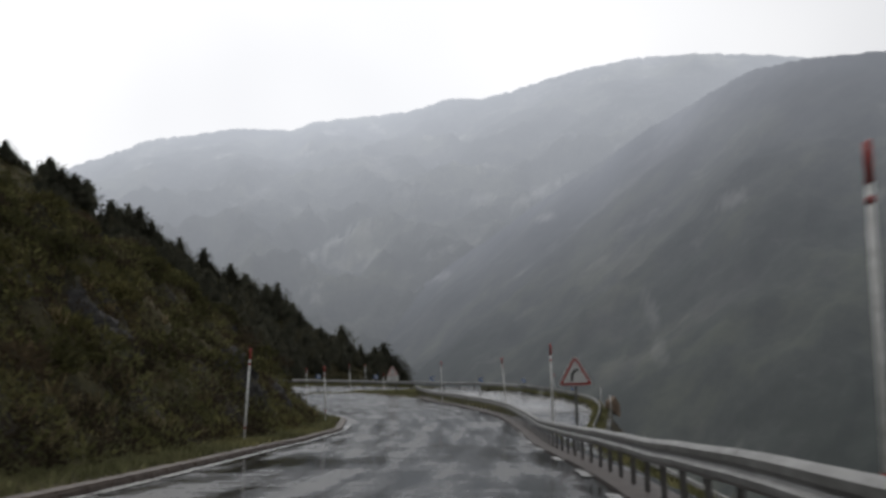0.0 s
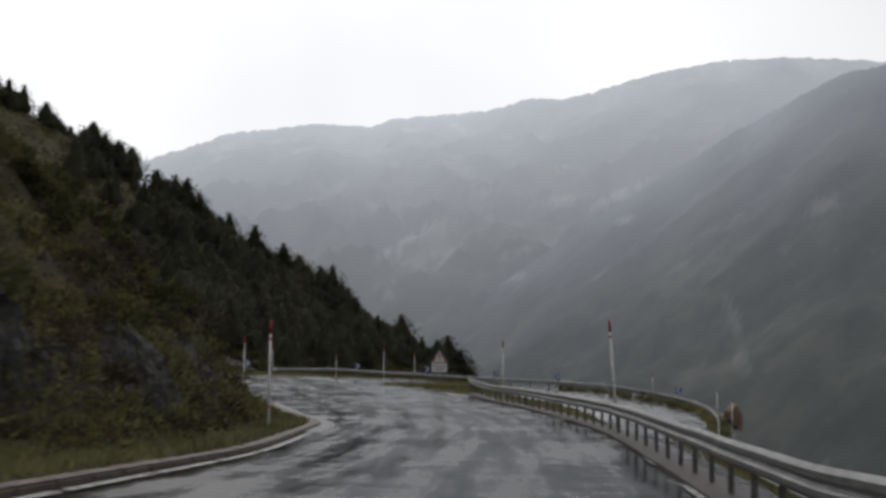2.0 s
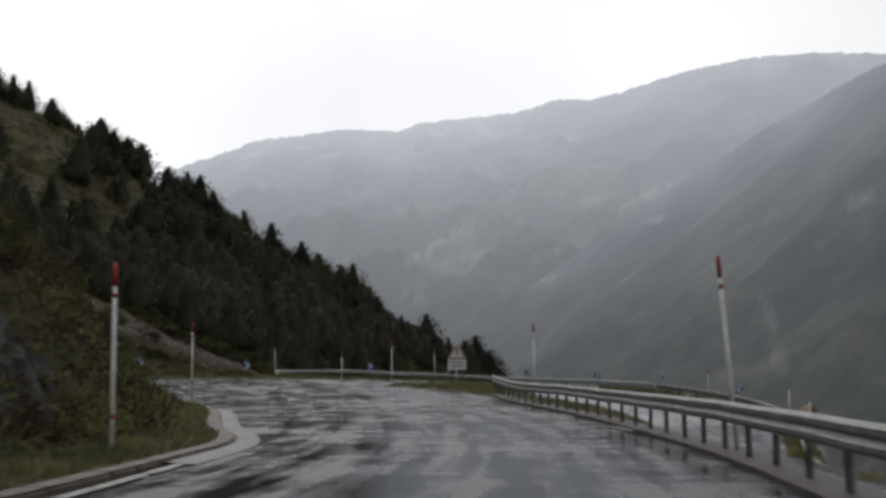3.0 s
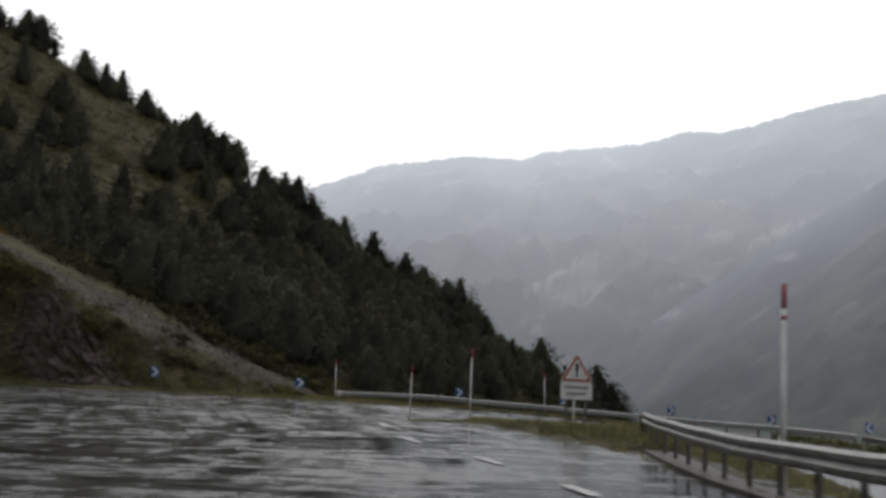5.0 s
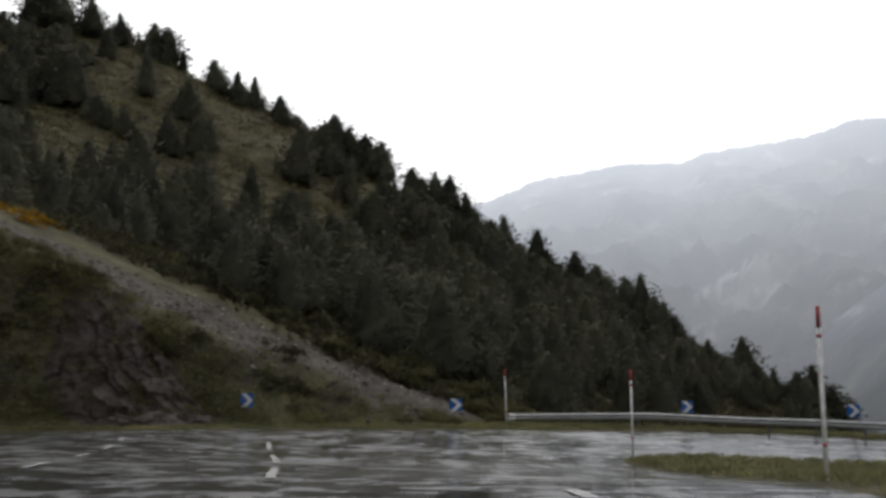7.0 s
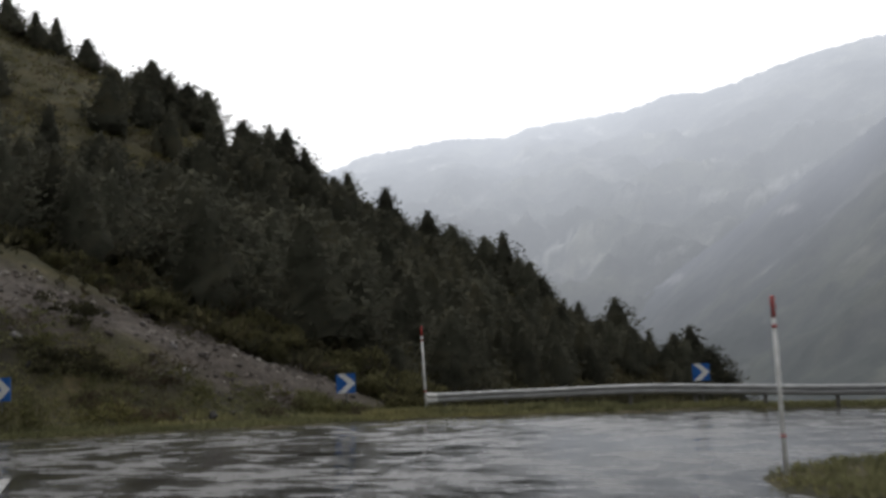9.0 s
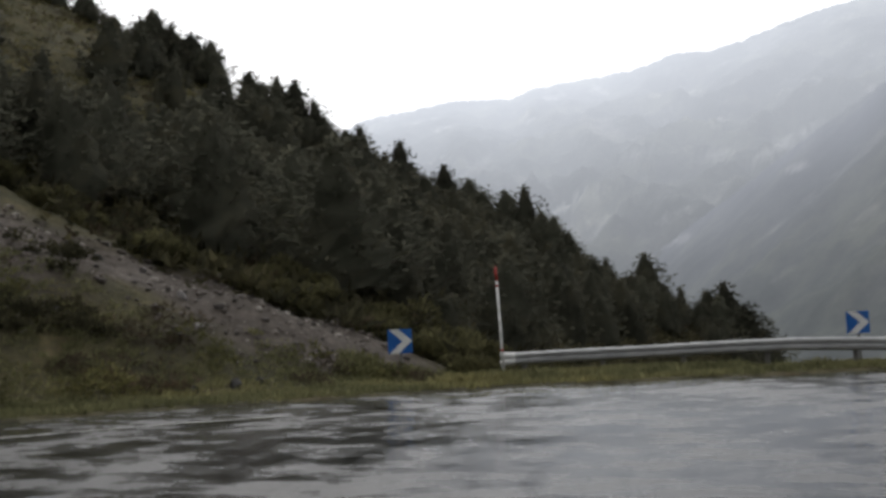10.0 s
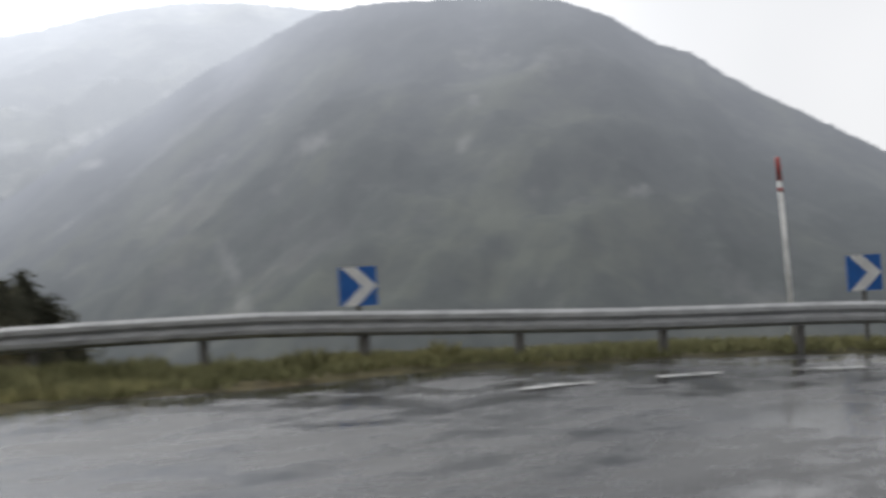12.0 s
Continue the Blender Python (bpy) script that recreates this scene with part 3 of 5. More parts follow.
def slab(bm, outline, y0, y1):
    """A flat plate: an outline in x, z given a thickness from y0 to y1."""
    a, b = [bm.verts.new((x, y0, z)) for x, z in outline], [bm.verts.new((x, y1, z)) for x, z in outline]
    bm.faces.new(a)
    bm.faces.new(b[::-1])
    for i in range(len(a)):
        j = (i + 1) % len(a)
        bm.faces.new((a[j], a[i], b[i], b[j]))
    return bm


def thing(name, label, category, m, group=""):
    e = new(name)
    e.empty_display_size = 0.2
    e.matrix_world = m
    return tagged(e, label, category, group)


def ground_at(x, y):
    return float(land_z(np.array([float(x)]), np.array([float(y)]))[0][0])


def road_at(x, y):
    return float(road_z(x, y))


def along(points, step, start=0.0):
    """Evenly spaced places on a polyline, each with its heading."""
    pts = np.array(points, float)
    seg = np.hypot(*np.diff(pts, axis=0).T)
    total = np.concatenate([[0], np.cumsum(seg)])
    out = []
    for s in np.arange(start, total[-1], step):
        x, y = np.interp(s, total, pts[:, 0]), np.interp(s, total, pts[:, 1])
        x2, y2 = np.interp(min(s + 0.3, total[-1]), total, pts[:, 0]), np.interp(min(s + 0.3, total[-1]), total, pts[:, 1])
        x1, y1 = np.interp(max(s - 0.3, 0), total, pts[:, 0]), np.interp(max(s - 0.3, 0), total, pts[:, 1])
        out.append((float(x), float(y), math.atan2(y2 - y1, x2 - x1)))
    return out


def rounded(points, times=2):
    """Chaikin's corner cutting."""
    p = [Vector((*q, 0)).to_2d() for q in points]
    for _ in range(times):
        q = [p[0]]
        for a, b in zip(p, p[1:]):
            q += [a * 0.75 + b * 0.25, a * 0.25 + b * 0.75]
        p = q + [p[-1]]
    return [tuple(v) for v in p]


# ---- guard rails ----
W_PROFILE = [(-0.155, 0.0), (-0.14, 0.02), (-0.108, 0.058), (-0.052, 0.062), (-0.022, 0.026), (0.0, 0.014), (0.022, 0.026), (0.052, 0.062), (0.108, 0.058), (0.14, 0.02), (0.155, 0.0)]


def beam_mesh(places, tops, side):
    """A W-shaped steel beam along the places; its ridges face the road on that side."""
    bm = bmesh.new()
    fronts, backs = [], []
    for (x, y, h), top in zip(places, tops):
        nx, ny = -math.sin(h) * side, math.cos(h) * side
        fronts.append([bm.verts.new((x + nx * d, y + ny * d, top - 0.155 + s)) for s, d in W_PROFILE])
        backs.append([bm.verts.new((x + nx * (d - 0.012), y + ny * (d - 0.012), top - 0.155 + s)) for s, d in W_PROFILE])
    n = len(W_PROFILE)
    for a, b in ((fronts[i], fronts[i + 1]) for i in range(len(fronts) - 1)):
        for k in range(n - 1):
            bm.faces.new((a[k], b[k], b[k + 1], a[k + 1]))
    for a, b in ((backs[i], backs[i + 1]) for i in range(len(backs) - 1)):
        for k in range(n - 1):
            bm.faces.new((a[k + 1], b[k + 1], b[k], a[k]))
    for f, g in ((fronts, backs),):
        for k in (0, n - 1):
            for i in range(len(f) - 1):
                bm.faces.new((f[i][k], g[i][k], g[i + 1][k], f[i + 1][k]))
        for i in (0, -1):
            for k in range(n - 1):
                bm.faces.new((f[i][k], f[i][k + 1], g[i][k + 1], g[i][k]))
    return bm


def post_shape():
    bm = bmesh.new()
    box(bm, -0.03, 0.03, -0.055, -0.049, -0.35, 0.66)
    box(bm, -0.03, 0.03, 0.049, 0.055, -0.35, 0.66)
    box(bm, -0.03, -0.024, -0.049, 0.049, -0.35, 0.66)
    return bm


def guard_rail(points, side, label, height=0.74, ground=road_at, sink_start=False, sink_end=False, spacing=2.0, steel=GALV):
    line = rounded(points)
    x, y = line[0]
    rail = thing("guard_rail", label, "guard rail", pose(0, 0, 0), "road guard rails")
    fine = along(line, 0.5)
    n = len(fine)

    def top(i):
        x, y, h = fine[i]
        t = ground(x, y) + height + 0.004 * math.sin(i * 0.7) + 0.008 * math.sin(i * 0.23)
        if sink_start and i < 10:
            t -= (height + 0.1) * (1 - i / 10) ** 1.5
        if sink_end and i > n - 11:
            t -= (height + 0.1) * ((i - (n - 11)) / 10) ** 1.5
        return t
    for i in range(0, n - 1, 8):
        j = min(i + 8, n - 1)
        pl, tp = fine[i:j + 1], [top(k) for k in range(i, j + 1)]
        part("beam", beam_mesh(pl, [t + (0.004 if (i // 8) % 2 else 0) for t in tp], side), steel, rail)
    shape = None
    for k, (x, y, h) in enumerate(along(line, spacing, 0.3)):
        i = min(int((0.3 + k * spacing) / 0.5), n - 1)
        if shape is None:
            ob = part("post", post_shape(), POST_STEEL, rail)
            shape = ob.data
        else:
            ob = new("post", shape)
            ob.parent = rail
        ox, oy = math.sin(h) * side, -math.cos(h) * side
        ob.matrix_local = pose(x + ox * 0.075, y + oy * 0.075, top(i) - 0.70, random.uniform(-1.5, 1.5), random.uniform(-1.5, 1.5), math.degrees(h) + 90)
    return rail


NEAR_RAIL = [(-7.4, -92), (-2.4, -78), (1.7, -62.5), (3.87, -52.3), (6.55, -41), (8.4, -32), (9.6, -25), (10.28, -18.6), (10.75, -12), (11.0, -5), (11.12, 2), (11.5, 8), (12.2, 13.5), (13.2, 17)]
OUTER_RAIL = [(0.29, 61.0), (4, 59.9), (8.3, 57.9), (12, 56.35), (15.3, 54.9), (21.3, 52.6), (26.4, 49), (30.2, 44.4), (33.6, 38), (34.8, 32), (33.2, 25.7), (29.2, 15.7), (25.2, 5.8), (22.7, -5), (20.2, -20), (17.7, -35), (12.7, -55), (5.7, -80), (-1.5, -104)]
guard_rail(NEAR_RAIL, 1, "wet galvanised steel guard rail on close-set posts beside the road", height=0.78, sink_end=True, spacing=1.55, ground=lambda x, y: road_at(x, y) + 0.09 * float(1 - smooth(-74, -62, y)))
outer_level = lambda x, y: min(road_at(x, y), -0.09) + 0.06 * float(smooth(8, 16, x))
outer_rail = guard_rail(OUTER_RAIL[:8], -1, "bright galvanised steel guard rail round the outside of the bend", height=0.65, ground=outer_level, steel=BRIGHT_GALV)
# the stretch along the lower road takes the darker steel tone
guard_rail(OUTER_RAIL[7:], -1, "dark grey steel guard rail along the lower road", height=0.65, ground=outer_level)

# the spread end piece of the outer rail
bm = bmesh.new()
end_x, end_y, end_h = along(rounded(OUTER_RAIL), 0.5)[0]
rows = []
for k in range(6):
    u = k / 5
    back, tall, top = 0.42 * u, 1 + 0.22 * u, min(road_at(end_x, end_y), -0.09) + 0.65
    rows.append([[bm.verts.new((end_x - math.cos(end_h) * (back - 0.1) + math.sin(end_h) * (d * 1.05 + e - 0.1 * u * u), end_y - math.sin(end_h) * (back - 0.1) - math.cos(end_h) * (d * 1.05 + e - 0.1 * u * u), top - 0.155 + s * tall))
                  for s, d in W_PROFILE] for e in (0.006, -0.008)])
for a, b in zip(rows, rows[1:]):
    for side in (0, 1):
        for k in range(len(W_PROFILE) - 1):
            bm.faces.new((a[side][k], b[side][k], b[side][k + 1], a[side][k + 1]))
for k in range(len(W_PROFILE) - 1):
    bm.faces.new((rows[-1][0][k], rows[-1][1][k], rows[-1][1][k + 1], rows[-1][0][k + 1]))
part("end_piece", bm, SIGN_WHITE, outer_rail, "whitish spread end piece")


# ---- snow poles ----
def snow_pole(x, y, z, height, label, lean=0.0, lean_way=0.0, bands=True):
    p = thing("snow_pole", label, "snow pole", pose(x, y, z, lean * math.sin(lean_way), lean * math.cos(lean_way), 0), "snow poles along the road")
    r = 0.035
    red = 0.34
    part("pole", tube(bmesh.new(), [(0, 0, -0.4), (0, 0, height - red)], [r, r * 0.9], 10), WHITE_PAINT, p, flat=False)
    part("tip", tube(bmesh.new(), [(0, 0, height - red), (0, 0, height - 0.01), (0, 0, height)], [r * 1.02, r * 1.02, r * 0.6], 10), RED_PAINT, p, "red painted tip", flat=False)
    if bands:
        for b in (height - red - 0.16, 0.62):
            part("band", tube(bmesh.new(), [(0, 0, b), (0, 0, b + 0.06)], [r * 1.04, r * 1.04], 10), RED_PAINT, p, "narrow faded red band", flat=False)
    return p


POLE = "white steel snow pole with red tip beside the kerb"
snow_pole(-4.23, -48.4, 0.62, 2.94, POLE, 5.0, 0.0)
snow_pole(0.48, -25.7, -0.05, 2.85, "white snow pole with red tip on grass behind the kerb")
snow_pole(-0.92, -1.56, 0.0, 2.75, "white snow pole with red tip at the verge's corner")
snow_pole(0.0, 60.0, 0.0, 2.72, "white snow pole with red bands beside the rail's end", 1.0, 3.1)
snow_pole(5.46, 41.5, -0.70, 2.78, "white snow pole with red tip at the grass island's point")
snow_pole(7.92, 23.7, -0.26, 2.8, "white snow pole with red tip on the grass island")
snow_pole(13.98, 56.15, -0.45, 2.78, "white snow pole with red bands behind the outer rail", 2.0, 3.1)
snow_pole(14.42, 45.0, -1.0, 2.25, "short white snow pole on the far side of the island")
snow_pole(-0.18, -73.6, 1.55, 3.25, "white snow pole with red tip behind the rail")
snow_pole(33.2, 40.9, -1.75, 2.35, "white snow pole behind the rail of the lower road")
snow_pole(4.75, -49.3, 0.45, 2.98, "white snow pole with a red tip behind the guard rail")
snow_pole(9.72, -25.7, -0.1, 3.06, "leaning white snow pole with a red tip behind the guard rail", 4.0, 3.3)
snow_pole(11.25, -2.2, -0.2, 2.88, "white snow pole with a red tip just behind the guard rail")


# ---- signs ----
def chevron_sign(x, y, z, turn, label, size=0.52, way=1):
    s = thing("chevron_sign", label, "road sign", pose(x, y, z, 0, 0, turn), "chevron signs round the bend")
    h = size / 2
    c = 1.12 + (size - 0.52)
    part("panel", slab(bmesh.new(), [(-h, c - h), (h, c - h), (h, c + h), (-h, c + h)], -0.012, 0.012), SIGN_BLUE, s)
    w = size * 0.40
    part("chevron", slab(bmesh.new(), [(way * px, c + pz) for px, pz in ((-h + 0.03, h), (-h + 0.03 + w, h), (h - 0.005, 0), (-h + 0.03 + w, -h), (-h + 0.03, -h), (h - 0.005 - w, 0))], -0.016, -0.012), SIGN_WHITE, s, "white chevron")
    part("back", slab(bmesh.new(), [(-h, c - h), (h, c - h), (h, c + h), (-h, c + h)], 0.012, 0.018), SIGN_BACK, s)
    bm = bmesh.new()
    box(bm, -0.03, 0.03, 0.018, 0.058, -0.5, c + h * 0.7)
    part("post", bm, GALV, s)
    return s


CHEVRON = "blue and white chevron sign"
chevron_sign(-10.81, 53.4, 0.12, -14, CHEVRON + " on the verge", 0.6)
chevron_sign(-2.55, 60.8, -0.2, -6, CHEVRON + " at the foot of the scree", 0.62)
chevron_sign(8.44, 58.85, -0.29, -16, CHEVRON + " behind the outer rail")
chevron_sign(15.16, 55.75, -0.51, -30, CHEVRON + " behind the outer rail")
chevron_sign(21.6, 53.3, -0.85, -48, CHEVRON + " behind the outer rail")
chevron_sign(26.8, 49.6, -1.1, -48, CHEVRON + " behind the outer rail")
chevron_sign(30.8, 45.0, -1.25, 25, CHEVRON + " facing the lower road", way=-1)
chevron_sign(34.6, 38.2, -2.0, -8, CHEVRON + " facing the lower road", way=-1)


def tri_outline(w, c, r=0.07):
    """A triangle with rounded corners: width, height of its centre, corner radius as a share of the width."""
    h = w * 0.866
    out = []
    for k, (x, z) in enumerate(((-w / 2, c - h / 3), (w / 2, c - h / 3), (0, c + 2 * h / 3))):
        dx, dz = -x, c - z
        n = math.hypot(dx, dz)
        x, z = x + dx / n * 2 * r * w, z + dz / n * 2 * r * w
        a0 = math.radians((210, 330, 90)[k])
        for j in (-60, -20, 20, 60):
            a = a0 + math.radians(j)
            out.append((x + r * w * math.cos(a), z + r * w * math.sin(a)))
    return out


def warning_triangle(name, x, y, z, turn, width, centre, label, posts, symbol):
    s = thing(name, label, "road sign", pose(x, y, z, 0, 0, turn), "triangular warning signs")
    bm = slab(bmesh.new(), tri_outline(width, centre), -0.012, 0.012)
    part("panel", bm, RED_PAINT, s, "red bordered triangular panel")
    part("face", slab(bmesh.new(), tri_outline(width * 0.79, centre, 0.04), -0.017, -0.012), SIGN_WHITE, s, "cream white face")
    part("rim", slab(bmesh.new(), tri_outline(width * 1.1, centre), 0.002, 0.013), SIGN_WHITE, s, "pale outer rim")
    part("back", slab(bmesh.new(), tri_outline(width * 1.09, centre), 0.013, 0.02), SIGN_BACK, s, "grey aluminium back")
    if symbol == "bend":
        bm = bmesh.new()
        # a quarter turn from upright to the right, with a short straight foot
        cx, cz, r, k = 0.12 * width, centre - 0.06 * width, 0.23 * width, 0.038 * width
        turn = [math.pi - q * math.pi / 2 * 0.9 / 9 for q in range(10)]
        out = [(cx - r - k, centre - 0.17 * width)] + [(cx + (r + k) * math.cos(a), cz + (r + k) * math.sin(a)) for a in turn]
        inn = [(cx + (r - k) * math.cos(a), cz + (r - k) * math.sin(a)) for a in turn[::-1]] + [(cx - r + k, centre - 0.17 * width)]
        part("symbol", slab(bm, out + inn, -0.021, -0.017), SIGN_BLACK, s, "black bend to the right arrow")
    else:
        part("symbol", slab(bmesh.new(), [(-0.035 * width, centre - 0.02), (0.035 * width, centre - 0.02), (0.06 * width, centre + 0.28 * width), (-0.06 * width, centre + 0.28 * width)], -0.021, -0.017), SIGN_BLACK, s, "black exclamation stroke")
        part("dot", slab(bmesh.new(), [(0.05 * width * math.cos(q * math.pi / 5), centre - 0.10 * width + 0.05 * width * math.sin(q * math.pi / 5)) for q in range(10)], -0.021, -0.017), SIGN_BLACK, s, "black dot")
    for px in posts:
        bm = bmesh.new()
        box(bm, px - 0.04, px + 0.04, 0.02, 0.06, -0.6, centre + 0.1)
        part("post", bm, GALV, s)
    return s


warning_triangle("bend_warning_sign", 4.93, -51.0, 0.45, -14, 0.95, 2.07, "red and white triangular bend warning sign behind the rail", [0.0], "bend")
caution = warning_triangle("caution_sign", 11.05, 18.1, -0.15, 0, 0.98, 1.88, "triangular caution sign above a white plate on the island", [-0.3, 0.3], "caution")
part("plate", box(bmesh.new(), -0.5, 0.5, -0.012, 0.012, 1.02, 1.56), SIGN_WHITE, caution, "white rectangular plate")
for z, w in ((1.40, 0.36), (1.20, 0.30)):
    part("bar", box(bmesh.new(), -w, w, -0.016, -0.012, z - 0.035, z + 0.035), SIGN_BACK, caution, "dark grey bar")


# ---- kerb along the left of the main leg ----
def kerb_stones(line, step, width, height):
    """Concrete kerb stones laid end to end on the verge's edge."""
    k = thing("kerb", "weathered concrete kerb edging the grass bank", "kerb", pose(0, 0, 0))
    places = along(line, step)
    bm = bmesh.new()
    box(bm, -step / 2 + 0.002, step / 2 - 0.002, -width / 2, width / 2, -0.25, height, 0.035)
    shape = None
    for x, y, h in places:
        if shape is None:
            ob = part("kerb_stone", bm, CONCRETE, k)
            shape = ob.data
        else:
            ob = new("kerb_stone", shape)
            ob.parent = k
        fall = math.degrees(math.atan2(road_at(x - math.cos(h), y - math.sin(h)) - road_at(x + math.cos(h), y + math.sin(h)), 2.0))
        ob.matrix_local = pose(x, y, road_at(x, y), random.uniform(-0.6, 0.6), fall + random.uniform(-0.15, 0.15), math.degrees(h) + random.uniform(-0.4, 0.4))
    tagged(k, kind="structure")
    return k


kerb_stones(rounded(LEFT[2:15], 2), 1.0, 0.34, 0.095)


# ---- road markings ----
def painted(name, line, width, dash, gap, label, start=0.0):
    fine = along(rounded(line), 0.25, start)
    root = thing(name, label, "road marking", pose(0, 0, 0))
    tagged(root, kind="structure")
    period = max(1, round((dash + gap) / 0.25))
    on = max(1, round(dash / 0.25))
    for i in range(0, len(fine) - 1, period):
        run = fine[i:i + on + 1]
        if len(run) < 2:
            continue
        bm = bmesh.new()
        rows = []
        for x, y, h in run:
            nx, ny = -math.sin(h) * width / 2, math.cos(h) * width / 2
            rows.append([bm.verts.new((x + s * nx, y + s * ny, road_at(x + s * nx, y + s * ny) + 0.022)) for s in (-1, 1)])
        for a, b in zip(rows, rows[1:]):
            bm.faces.new((a[0], b[0], b[1], a[1]))
        part("stripe", bm, WHITE_LINE, root)
    return root


def shifted(line, d):
    """The line moved d metres to its left."""
    p = np.array(line, float)
    t = np.gradient(p, axis=0)
    t /= np.hypot(*t.T)[:, None]
    return [tuple(q) for q in p + np.stack([-t[:, 1], t[:, 0]], 1) * d]


painted("road_marking_left", shifted(LEFT[1:11], -0.38), 0.16, 2.75, 0.25, "worn white edge line along the kerb")
painted("road_marking_right", [(-3.0, -78), (1.2, -63), (3.5, -52), (6.3, -40.6), (8.2, -32), (9.5, -24.5), (10.0, -18.5), (9.7, -12.5), (9.1, -8.5), (8.6, -3.5), (8.0, 1), (6.9, 5.5), (5.9, 8.3), (5.4, 13), (4.4, 18), (3.3, 24.6), (2.6, 28), (1.6, 34)], 0.2, 1.75, 3.75, "worn white dashed edge line", 4.7)
painted("road_marking_junction", [(-0.2, 21.3), (-2.8, 30.7), (-4.6, 36), (-6.4, 42)], 0.15, 5, 3.5, "worn white dashed junction line")
painted("road_marking_side_road", [(-4.6, 22.5), (-6.5, 28.5), (-9.4, 37), (-11, 41)], 0.14, 2.5, 3.0, "worn white dashed line of the side road")
painted("road_marking_outer", [(-9.5, 45.5), (-6.5, 48.8), (-3.8, 50.7)], 0.13, 30, 1, "worn white edge line of the side road")
painted("road_marking_bend", [(7.5, 54.4), (8.6, 54.45), (10.6, 54.6), (14, 53.4), (19, 51), (25, 46.8)], 0.15, 1.1, 0.95, "worn white dashes inside the outer rail")


# ---- concrete strip under the near rail ----
def strip(name, line, a, b, lift, mat, label):
    """A low slab between the offsets a and b of a line."""
    bm = bmesh.new()
    rows = []
    for x, y, h in along(rounded(line), 0.8):
        nx, ny = math.sin(h), -math.cos(h)
        rows.append([bm.verts.new((x + nx * d, y + ny * d, road_at(x, y) + z)) for d, z in ((a, -0.25), (a, lift), (b, lift - 0.03), (b, -0.6))])
    for p, q in zip(rows, rows[1:]):
        for k in range(3):
            bm.faces.new((p[k], q[k], q[k + 1], p[k + 1]))
    ob = part(name, bm, mat)
    return tagged(ob, label, "pavement", kind="structure")


strip("pavement_under_rail", NEAR_RAIL[:12], -0.3, 0.42, 0.07, CONCRETE_STRIP, "wet brownish concrete strip under the guard rail")
strip("pavement_gutter", LEFT[8:14], 0.2, 0.62, 0.05, GUTTER, "broken pale concrete gutter along the kerb")


# ---- pines ----
def soften(me, normals):
    """Give foliage the normals of the mass that it forms."""
    me.polygons.foreach_set("use_smooth", [True] * len(me.polygons))
    me.normals_split_custom_set_from_vertices(normals)


